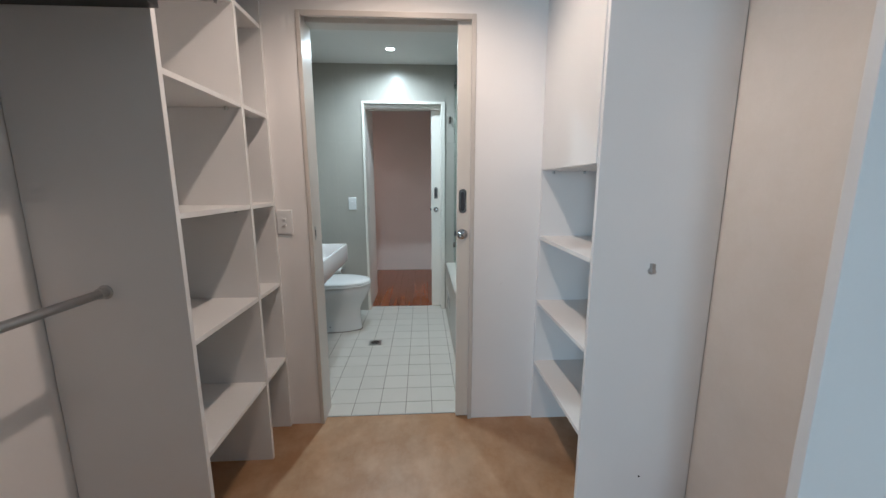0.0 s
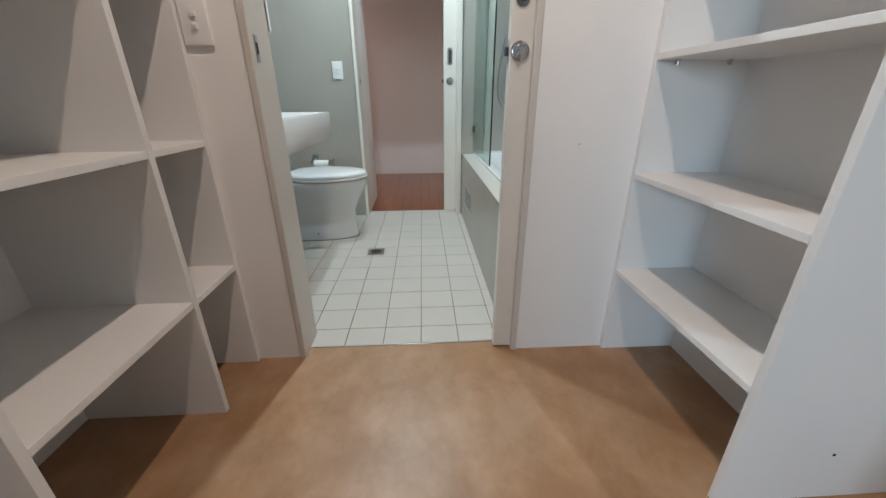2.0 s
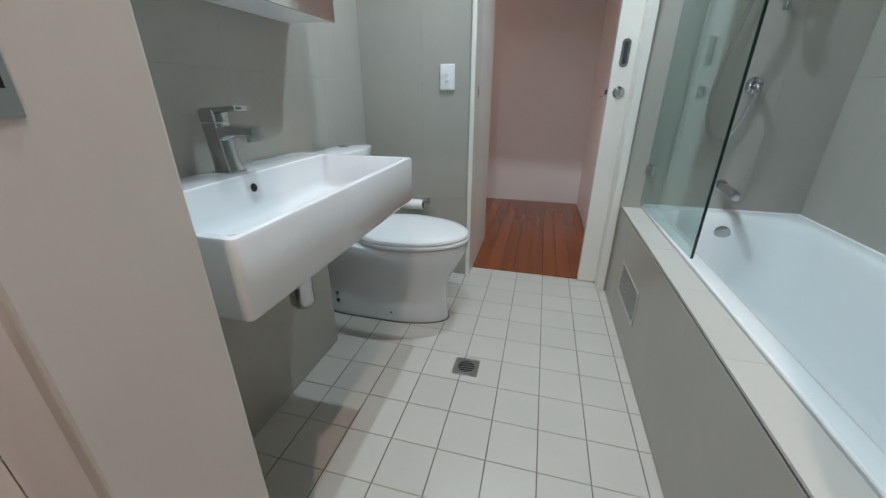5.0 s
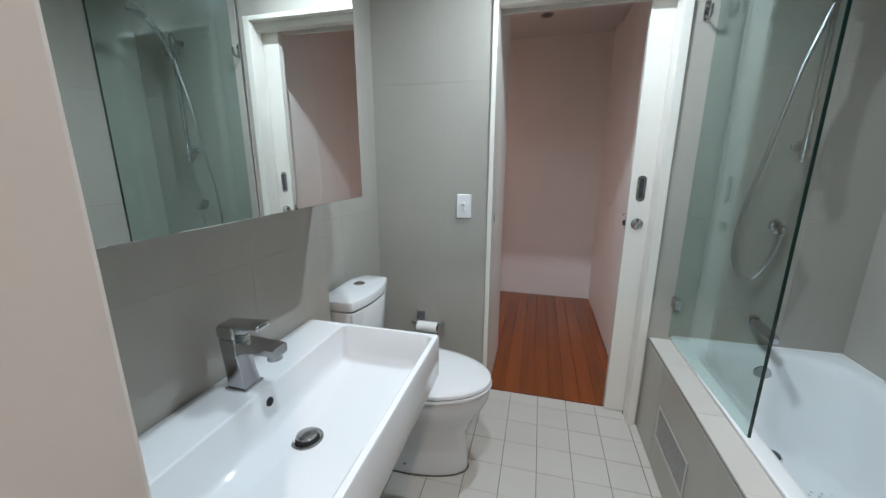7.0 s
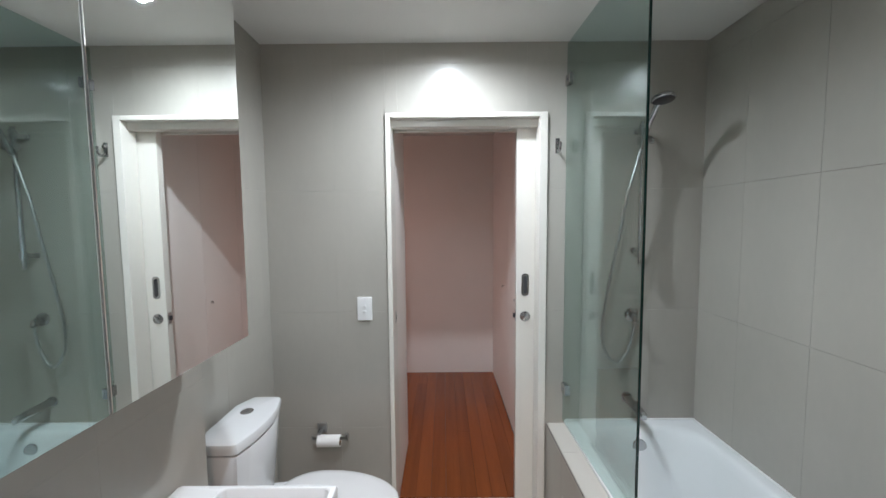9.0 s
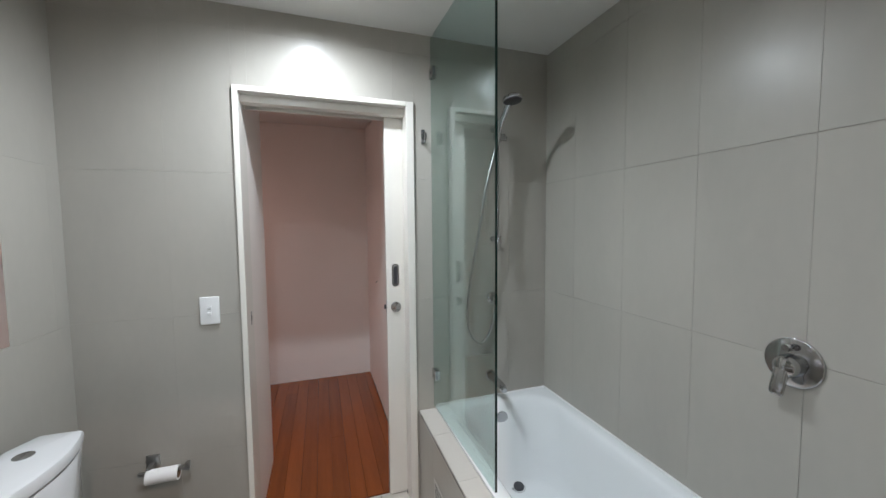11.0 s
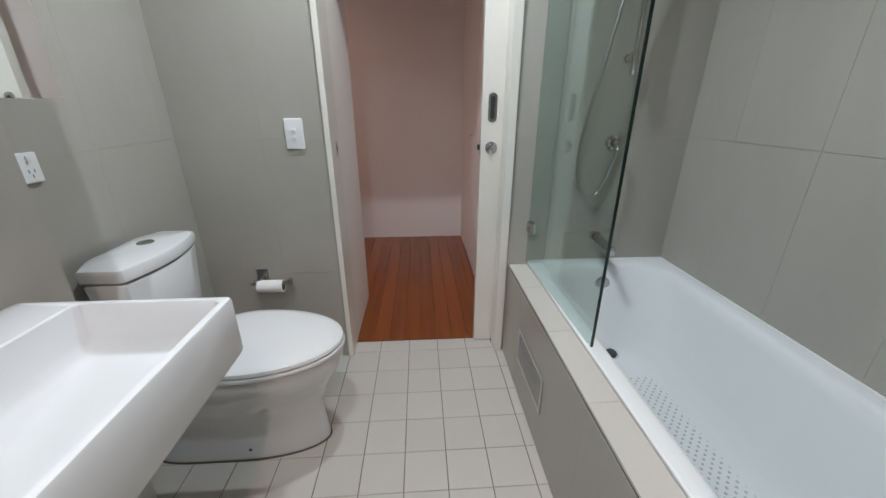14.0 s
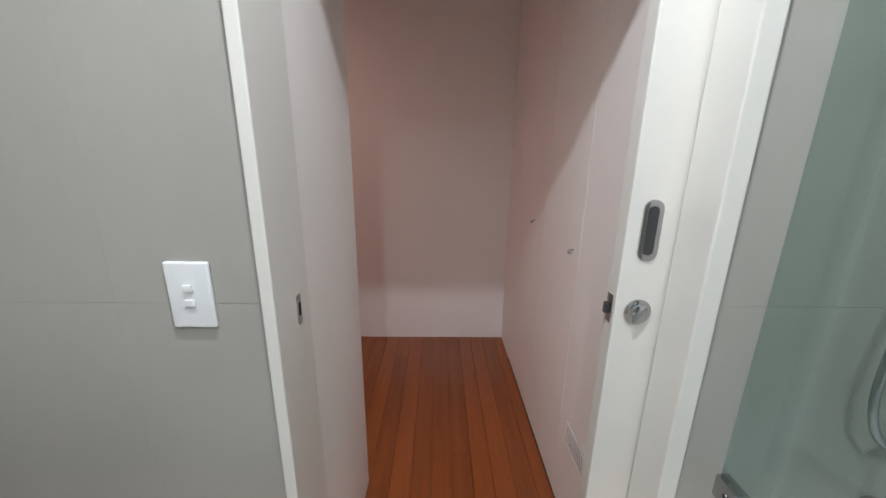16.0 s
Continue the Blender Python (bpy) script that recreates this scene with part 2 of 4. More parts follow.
def slab(w, h, depth, ease, mat):
    key = (round(w, 4), round(h, 4), depth, mat.name)
    if key not in SLABS:
        bm = bmesh.new()
        back = [bm.verts.new(p) for p in ((0, 0, -depth), (w, 0, -depth), (w, h, -depth), (0, h, -depth))]
        mid = [bm.verts.new(p) for p in ((0, 0, -ease), (w, 0, -ease), (w, h, -ease), (0, h, -ease))]
        top = [bm.verts.new(p) for p in ((ease, ease, 0), (w - ease, ease, 0), (w - ease, h - ease, 0), (ease, h - ease, 0))]
        for a, b in ((back, mid), (mid, top)):
            for i in range(4):
                bm.faces.new((a[i], a[(i + 1) % 4], b[(i + 1) % 4], b[i]))
        bm.faces.new(top)
        me = bpy.data.meshes.new("tile")
        bm.to_mesh(me)
        bm.free()
        me.materials.append(mat)
        SLABS[key] = me
    return SLABS[key]


def lines(start, pitch, lo, hi, short=0.004):
    """The joints of a run from lo to hi, with one at start."""
    k = math.ceil((lo - start) / pitch + 1e-6)
    out = [lo]
    while start + k * pitch < hi - 1e-6:
        if start + k * pitch - lo > short and hi - start - k * pitch > short:
            out.append(start + k * pitch)
        k += 1
    return out + [hi]


def lay(parent, frame_m, rects, u, v, mat, joint=0.0007, upright=None, depth=0.0026, ease=0.0003, name="tile", short=0.05):
    """Tiles a set of rectangles (u0, u1, v0, v1) of a face; u and v are (start, pitch). frame_m carries (u, v, out) into the room."""
    side = joint if upright is None else upright
    for u0, u1, v0, v1 in rects:
        us, vs = lines(*u, u0, u1, short), lines(*v, v0, v1, short)
        for a, b in zip(us, us[1:]):
            for c, e in zip(vs, vs[1:]):
                if b - a < 0.012 or e - c < 0.012:
                    continue
                ob = new(name, slab(b - a - side, e - c - joint, depth, ease, mat))
                ob.parent = parent
                ob.matrix_basis = frame_m @ Matrix.Translation((a + side / 2, c + joint / 2, random.uniform(0, 0.0006)))


def face_frame(origin, udir, vdir):
    u, v = Vector(udir), Vector(vdir)
    w = u.cross(v)
    m = Matrix((u, v, w)).transposed().to_4x4()
    m.translation = origin
    return m


# ---- structure: bathroom ----
TU, TV = 0.305, 0.585          # wall tile pitch
VZ = 0.46                      # first level joint above the floor
T = 0.0022                     # tile thickness, proud of the wall behind

bm = box(BX0 - 0.14, D2L - 0.022, BY1 + T, BY1 + 0.12, 0, CEIL)
box(D2R + 0.036, BX1 + 0.14, BY1 + T, BY1 + 0.12, 0, CEIL, bm)
box(D2L - 0.022, D2R + 0.036, BY1 + T, BY1 + 0.12, D2H + 0.04, CEIL, bm)
wall_north = structure("wall_north", bm, GROUT, "grey stone-tiled bathroom wall with a doorway", "wall")
wall_east = structure("wall_east", box(BX1 + T, BX1 + 0.14, BY0 - 0.106, BY1 + T, 0, CEIL), STAINED_GROUT, "grey stone-tiled wall beside the bath", "wall")
wall_west = structure("wall_west", box(BX0 - 0.14, BX0 - T, BY0 - 0.106, BY1 + T, 0, CEIL), GROUT, "grey stone-tiled wall behind the toilet", "wall")
nib = structure("wall_nib", box(BX0 - T, NIB_X - T, BY0, NIB_Y - T, 0, CEIL), GROUT, "boxed-out tiled wall behind the basin", "wall")
bm = box(BX0 - T, D1L - 0.02, CY1, BY0, 0, 2.45)
box(D1R + 0.02, BX1 + T, CY1, BY0, 0, 2.45, bm)
box(D1L - 0.02, D1R + 0.02, CY1, BY0, D1H + 0.02, 2.45, bm)
wall_south = structure("wall_south", bm, PAINT, "white painted wall with a sliding-door opening", "wall")
part("nail_hole", turned((1.61, CY1, 0.746), (0, -1, 0), [(-0.001, 0.0022), (0.0005, 0.0018)], 10), CARD, wall_south, "small brown nail mark")
ceiling_bath = structure("ceiling_bathroom", box(BX0 - 0.14, BX1 + 0.14, BY0, BY1 + 0.12, CEIL, CEIL + 0.1), CEILING_PAINT, "plain white bathroom ceiling", "ceiling")
floor_bath = structure("floor_bathroom", box(BX0 - 0.14, BX1 + 0.14, 2.917, 4.75, -0.1, -0.0022), FLOOR_GROUT, "square cream floor tiles with dark grout", "floor")

# ---- structure: walk-in wardrobe and the unseen bedroom behind ----
floor_w = structure("floor_wardrobe", box(-2.0, 3.6, -3.35, 2.917, -0.1, 0.0), SHEET, "worn tan sheet flooring with blotchy stains", "floor")
wall_w_left = structure("wall_wardrobe_west", box(CX0 - 0.12, CX0, 0.35, CY1, 0, 2.45), PAINT, "white painted wardrobe side wall", "wall")
wall_w_right = structure("wall_wardrobe_east", box(CX1, CX1 + 0.12, 0.35, CY1, 0, 2.45), SCUFFED_PAINT, "white painted wardrobe side wall, faintly scuffed", "wall")
structure("ceiling_wardrobe", box(-2.1, 3.6, -3.35, BY0 - 0.002, 2.45, 2.55), CEILING_PAINT, "plain white wardrobe ceiling", "ceiling")
# unseen walls, added to hold and bounce the daylight
bm = box(-2.0, -1.35, -3.35, -3.22, 0, 2.45)
box(-0.25, 3.6, -3.35, -3.22, 0, 2.45, bm)
box(-1.35, -0.25, -3.35, -3.22, 0, 0.85, bm)
box(-1.35, -0.25, -3.35, -3.22, 2.15, 2.45, bm)
structure("wall_bedroom_south", bm, BEDROOM, "unseen bedroom wall with a window opening", "wall")
structure("wall_bedroom_east", box(3.5, 3.6, -3.22, 0.35, 0, 2.45), BEDROOM, "unseen plain bedroom wall", "wall")
bm = box(-2.0, CX0, 0.25, 0.35, 0, 2.45)
structure("wall_bedroom_north_a", bm, BEDROOM, "unseen plain bedroom wall beside the wardrobe", "wall")
structure("wall_bedroom_north_b", box(CX1, 3.5, 0.25, 0.35, 0, 2.45), BEDROOM, "unseen plain bedroom wall beside the wardrobe", "wall")
structure("wall_bedroom_west", box(-2.1, -2.0, -3.3, 0.35, 0, 2.45), BEDROOM, "unseen plain bedroom wall", "wall")

# ---- structure: hall ----
floor_h = structure("floor_hall", box(-1.0, HX1 + 0.12, 4.75, HY1 + 0.1, -0.1, -0.018), SEALANT, "red-brown polished hardwood boards", "floor")
structure("wall_hall_north", box(-1.0, HX1 + 0.12, HY1, HY1 + 0.1, -0.02, 2.30), HALL_PAINT, "plain pale hall wall at the end", "wall")
structure("wall_hall_west", box(-1.1, -1.0, 4.762, HY1 + 0.1, -0.02, 2.30), HALL_PAINT, "plain pale hall wall", "wall")
structure("wall_hall_stub", box(0.3, D2L - 0.002, 4.785, 5.245, 0, 2.30, bevel=0.003), HALL_PAINT, "short pale wall return beside the doorway", "wall")
structure("wall_hall_south", box(-1.0, 0.3, 4.785, 4.885, 0, 2.30), HALL_PAINT, "plain pale hall wall", "wall")
structure("wall_hall_east", box(HX1 + 0.02, HX1 + 0.12, 4.785, HY1, 0, 2.30), HALL_PAINT, "hall wall behind the cupboards", "wall")
structure("ceiling_hall", box(-1.1, HX1 + 0.12, 4.762, HY1 + 0.1, 2.30, 2.40), CEILING_PAINT, "plain hall ceiling", "ceiling")


# ---- door frames ----
# bathroom / hall: deep cream lining with a narrow raised edge
f2 = tagged(new("door_frame_2"), "cream gloss-painted frame of a sliding door", "door frame", "", "structure")
part("jamb", box(D2L - 0.022, D2L, BY1 - 0.014, 4.785, 0, D2H + 0.04, bevel=0.003), GLOSS, f2)
part("jamb", box(D2R, D2R + 0.036, BY1 - 0.014, 4.718, 0, D2H + 0.04, bevel=0.003), GLOSS, f2)
part("head", box(D2L, D2R, BY1 - 0.014, 4.716, D2H + 0.018, D2H + 0.04, bevel=0.003), GLOSS, f2)
part("stop", box(D2L, D2R, 4.668, 4.716, D2H - 0.016, D2H + 0.018, bevel=0.002), GLOSS, f2)
part("head", box(D2L, D2R + 0.14, 4.772, 4.785, D2H - 0.016, 2.30, bevel=0.001), GLOSS, f2)
part("cavity_wall", box(D2R + 0.045, D2R + 0.14, 4.768, 4.785, 0, 2.30), GLOSS, f2)
# small dark block where jamb and door meet the floor
part("dark_foot_block", box(1.392, 1.420, 4.708, 4.7225, 0, 0.014, bevel=0.002), DARK_STEEL, f2, "small dark block at the foot of the frame")
strike = part("strike_plate", box(D2L, D2L + 0.002, 4.716, 4.734, 0.968, 1.026, bevel=0.0006), STEEL, f2, "small steel strike plate")
# no real depth: the slot's darkness is a flat black patch
part("slot", box(D2L + 0.0021, D2L + 0.0026, 4.720, 4.730, 0.984, 1.010), HOLE_BLACK, strike, "flat black patch as the shaded latch slot")

# wardrobe / bathroom
f1 = tagged(new("door_frame_1"), "white-painted frame of a sliding door", "door frame", "", "structure")
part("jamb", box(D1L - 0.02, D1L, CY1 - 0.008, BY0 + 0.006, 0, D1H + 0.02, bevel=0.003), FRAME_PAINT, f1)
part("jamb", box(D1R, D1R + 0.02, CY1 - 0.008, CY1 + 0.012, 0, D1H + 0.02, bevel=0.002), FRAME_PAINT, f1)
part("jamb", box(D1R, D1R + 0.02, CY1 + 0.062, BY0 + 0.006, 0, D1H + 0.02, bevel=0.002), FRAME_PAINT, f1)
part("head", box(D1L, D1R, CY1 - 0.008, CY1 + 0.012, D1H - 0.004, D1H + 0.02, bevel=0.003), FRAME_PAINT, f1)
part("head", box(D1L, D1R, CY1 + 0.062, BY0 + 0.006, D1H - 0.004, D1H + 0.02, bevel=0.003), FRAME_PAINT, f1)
strike = part("strike_plate", box(D1L, D1L + 0.002, 2.886, 2.907, 0.972, 1.036, bevel=0.0006), STEEL, f1, "small steel strike plate")
# slot shade as a flat black patch on the plate
part("slot", box(D1L + 0.0021, D1L + 0.0026, 2.891, 2.902, 0.990, 1.018), HOLE_BLACK, strike, "flat black patch as the shaded latch slot")
part("threshold_strip", box(D1L, D1R, 2.912, 2.919, -0.002, 0.003, bevel=0.001), STEEL, f1, "thin metal strip between floors")


def sliding_door(name, x0, x1, y0, y1, h, lock_x, label):
    """A cavity sliding door with a flush pull, a round privacy lock and a latch in its edge."""
    root = tagged(new(name), label, "door", "", "structure")
    part("leaf", box(x0, x1, y0, y1, 0.006, h, bevel=0.002), GLOSS, root)
    pull = part("flush_pull", loft([[(lock_x + px, y0 - 0.003 * k, 1.158 + py) for px, py, _ in rounded(0, 0, 0.019 - 0.001 * k, 0.058 - 0.001 * k, 0.0175 - 0.001 * k, 0)] for k in (-0.3, 1)]), CHROME, root, "oval chrome flush pull", True)
    # the hollow's shade is put on as a flat dark inset
    part("recess", loft([[(lock_x + px, y0 - 0.0034 - 0.0003 * k, 1.158 + py) for px, py, _ in rounded(0, 0, 0.0095, 0.046, 0.009, 0)] for k in (0, 1)]), DARK_STEEL, pull, "flat dark inset as the pull's shaded hollow", True)
    lock = part("privacy_lock", turned((lock_x, y0, 0.996), (0, -1, 0), [(0, 0.026), (0.004, 0.026), (0.0055, 0.024), (0.006, 0.017), (0.008, 0.016), (0.009, 0.014)]), CHROME, root, "round chrome privacy lock", True)
    bm = box(-0.003, 0.003, -0.0155, -0.0085, -0.018, 0.018, bevel=0.001)
    bmesh.ops.transform(bm, matrix=pose(lock_x, y0, 0.996, 0, 35, 0), verts=bm.verts)
    part("turn_slot", bm, STEEL, lock)
    latch = part("latch_plate", box(x0 - 0.0015, x0, y0 + 0.008, y1 - 0.008, 0.968, 1.026, bevel=0.0005), STEEL, root, "steel latch plate in the edge")
    part("latch_bolt", box(x0 - 0.012, x0 - 0.0014, y0 + 0.014, y1 - 0.014, 0.985, 1.008, bevel=0.002), DARK_STEEL, latch)
    return root


door_2 = sliding_door("door_2", 1.305, D2R + 0.3, 4.7245, 4.7625, D2H + 0.012, 1.350, "cream sliding door standing mostly open in its wall pocket")
door_1 = sliding_door("door_1", 1.385, D1R + 0.3, 2.8785, 2.9155, D1H + 0.010, 1.412, "white sliding door slid back into its wall pocket")

# ---- wardrobe shelving ----
LX, LY0, LDIV = 0.525, 2.157, 2.612


def shelf_pins(root, pts):
    for p in pts:
        part("shelf_pin", turned(p, (0, 0, -1), [(0, 0.006), (0.012, 0.006), (0.013, 0.004)], 10), STEEL, root)


left_unit = thing("shelving_unit", "white melamine open shelving with two columns of shelves", "shelving")
part("side_panel", box(CX0 + 0.004, LX, LY0, LY0 + 0.018, 0, 2.42, bevel=0.0015), MELAMINE, left_unit)
part("divider", box(CX0 + 0.001, LX, LDIV, LDIV + 0.018, 0, 2.42, bevel=0.0015), MELAMINE, left_unit)
part("side_panel", box(CX0 + 0.001, LX, CY1 - 0.019, CY1 - 0.001, 0, 2.42, bevel=0.0015), MELAMINE, left_unit)
part("back_panel", box(CX0 + 0.001, CX0 + 0.005, LY0 + 0.018, LDIV, 0, 2.42), MELAMINE, left_unit)
part("back_panel", box(CX0 + 0.001, CX0 + 0.005, LDIV + 0.018, CY1 - 0.019, 0, 2.42), MELAMINE, left_unit)
for z in (0.384, 0.770, 1.156, 1.546, 1.915):
    part("shelf", box(CX0 + 0.005, LX - 0.002, LY0 + 0.018, LDIV, z - 0.017, z, bevel=0.0012), MELAMINE, left_unit)
    part("shelf", box(CX0 + 0.005, LX - 0.002, LDIV + 0.018, CY1 - 0.019, z - 0.017, z, bevel=0.0012), MELAMINE, left_unit)
    shelf_pins(left_unit, [(LX - 0.05, LDIV - 0.02, z - 0.017), (LX - 0.05, LDIV + 0.035, z - 0.017)])

RX, RY0 = 1.790, 2.272
right_unit = thing("shelving_unit", "white melamine shelving with open lower shelves and a closed upper part", "shelving")
part("side_panel", box(RX, CX1 - 0.004, RY0, RY0 + 0.018, 0, 2.42, bevel=0.0015), MELAMINE, right_unit)
part("side_panel", box(RX, CX1 - 0.001, CY1 - 0.019, CY1 - 0.001, 0, 2.42, bevel=0.0015), MELAMINE, right_unit)
part("back_panel", box(CX1 - 0.17, CX1 - 0.166, RY0 + 0.018, CY1 - 0.019, 0, 2.42), MELAMINE, right_unit)
for z in (0.331, 0.659, 0.988, 1.318):
    part("shelf", box(RX + (0.012 if z > 1.2 else -0.002), CX1 - 0.17, RY0 + 0.018, CY1 - 0.019, z - 0.017, z, bevel=0.0012), MELAMINE, right_unit)
    shelf_pins(right_unit, [(RX + 0.05, CY1 - 0.035, z - 0.017), (RX + 0.2, CY1 - 0.035, z - 0.017), (RX + 0.05, RY0 + 0.035, z - 0.017)])
part("upper_door", box(RX - 0.004, RX + 0.012, RY0 + 0.02, CY1 - 0.021, 1.305, 2.41, bevel=0.0015), MELAMINE, right_unit, "plain white closed cupboard front")
part("screw_hole", turned((2.03, RY0, 0.14), (0, -1, 0), [(-0.001, 0.004), (0.0006, 0.004)], 10), HOLE_BLACK, right_unit)
part("rail_socket", turned((1.998, RY0, 0.945), (0, -1, 0), [(0, 0.0125), (0.003, 0.0125), (0.004, 0.009), (0.016, 0.0085), (0.017, 0.007)], 16), STEEL, right_unit, "small steel rail socket", True)
part("rail_socket", box(1.991, 2.005, RY0 - 0.014, RY0, 0.948, 0.972, bevel=0.003), STEEL, right_unit)

structure("wardrobe_end_panel", box(RX, CX1 - 0.001, 1.548, 1.566, 0, 2.42, bevel=0.0015), MELAMINE, "white melamine end panel of a hanging bay", "panel")

rod = thing("hanging_rail", "grey steel hanging rail on an end socket", "clothes rail")
part("tube", tube([(0.304, LY0 - 0.004, 0.932), (0.304, 0.42, 0.932)], 0.0125, 16), STEEL, rod, "", True)
part("rail_socket", turned((0.304, LY0, 0.932), (0, -1, 0), [(0, 0.021), (0.003, 0.021), (0.005, 0.0165), (0.022, 0.0155), (0.023, 0.0135)], 18), STEEL, rod, "small steel rail socket", True)
top_shelf = tagged(link("top_shelf", box(CX0 + 0.001, 0.548, 0.42, LY0 - 0.001, 1.68, 1.705, bevel=0.003), BLACK), "black laminate shelf above the hanging rail", "shelf")
# a plain partition that carries the far ends of rail and shelf
structure("wardrobe_partition", box(CX0, 0.55, 0.38, 0.42, 0, 2.42), MELAMINE, "white melamine wardrobe end panel", "panel")


def wall_switch(name, at, label, gangs=((0.0, 0.014), (0.0, -0.012)), flip=1):
    """A white rocker switch plate on a wall that faces -y."""
    x, y, z = at
    root = thing(name, label, "light switch", "light switches")
    part("plate", box(x - 0.036, x + 0.036, y - 0.009, y, z - 0.058, z + 0.058, bevel=0.004, segments=3), WHITE_PLASTIC, root, "", True)
    for gx, gz in gangs:
        part("rocker", box(x + gx - 0.0075, x + gx + 0.0075, y - 0.0135, y - 0.0088, z + gz - 0.006, z + gz + 0.006, bevel=0.002), WHITE_PLASTIC, root, "", True)
    return root


wall_switch("light_switch", (0.564, CY1, 1.062), "white two-rocker light switch on a painted wall")
wall_switch("light_switch", (0.5515, BY1 - 0.0005, 1.062), "white two-rocker light switch on a tiled wall")


def downlight(at, mat, lit, label):
    x, y, z = at
    root = thing("ceiling_downlight", label, "ceiling light", "ceiling downlights")
    ring = [disc_ring((x, y, z), (0, 0, 1), 0.048), disc_ring((x, y, z - 0.005), (0, 0, 1), 0.047), disc_ring((x, y, z - 0.006), (0, 0, 1), 0.037), disc_ring((x, y, z - 0.002), (0, 0, 1), 0.033)]
    part("trim_ring", loft(ring, (False, False)), WHITE_PLASTIC if lit else STEEL, root, "", True)
    part("lens", loft([disc_ring((x, y, z - 0.0015), (0, 0, 1), 0.034), disc_ring((x, y, z - 0.003), (0, 0, 1), 0.034)]), mat, root, "glowing lens" if lit else "unlit lens", True)
    return root


for lx, ly in BATH_LAMPS:
    downlight((lx, ly, CEIL), LAMP_ON, True, "round recessed downlight, switched on")
downlight((*WARDROBE_LAMP, 2.45), WARM_ON, True, "round warm recessed downlight out of view, switched on")
# made-up fitting at the hall's added light, out of view
downlight((*HALL_FILL, 2.30), WARM_ON, True, "round warm recessed downlight out of view, switched on")
downlight((0.88, 5.92, 2.30), DARK_STEEL, False, "round recessed downlight, switched off")

# ---- hall cupboards ----
for n, (ya, yb, hook_y) in enumerate(((4.80, 5.1965, None), (5.1975, 5.6015, 5.25), (5.6025, 6.14, 5.76))):
    cup = thing("hall_cupboard", "full-height pale cupboard door with a small hook handle" if hook_y else "full-height pale cupboard door with a low vent", "cupboard", "hall cupboards")
    part("door", box(HX1, HX1 + 0.019, ya + 0.0002, yb - 0.0002, 0.012, 2.26, bevel=0.0015), HALL_PAINT, cup)
    if hook_y:
        part("hook_handle", tube(smooth_path([(HX1 + 0.001, hook_y, 0.975), (HX1 - 0.016, hook_y, 0.972), (HX1 - 0.022, hook_y - 0.012, 0.966), (HX1 - 0.018, hook_y - 0.03, 0.972)], 5), 0.0025, 8), STEEL, cup, "small bent steel handle", True)
    else:
        # flat black sheet gives the shade between the vent slats
        vent = part("vent", box(HX1 - 0.0015, HX1 - 0.0002, 4.915, 5.125, 0.305, 0.392), HOLE_BLACK, cup, "small slotted vent")
        for za, zb in ((0.305, 0.313), (0.384, 0.392)):
            part("vent_frame", box(HX1 - 0.004, HX1 - 0.0014, 4.915, 5.125, za, zb), HALL_PAINT, vent)
        for k in range(17):
            part("slat", box(HX1 - 0.003, HX1 - 0.0014, 4.915 + k * 0.0127, 4.9218 + k * 0.0127, 0.313, 0.384), HALL_PAINT, vent)
structure("hall_cupboard_side", box(HX1 + 0.001, HX1 + 0.019, 6.145, HY1 - 0.001, 0.0, 2.30), HALL_PAINT, "plain filler panel beside the cupboards", "panel")


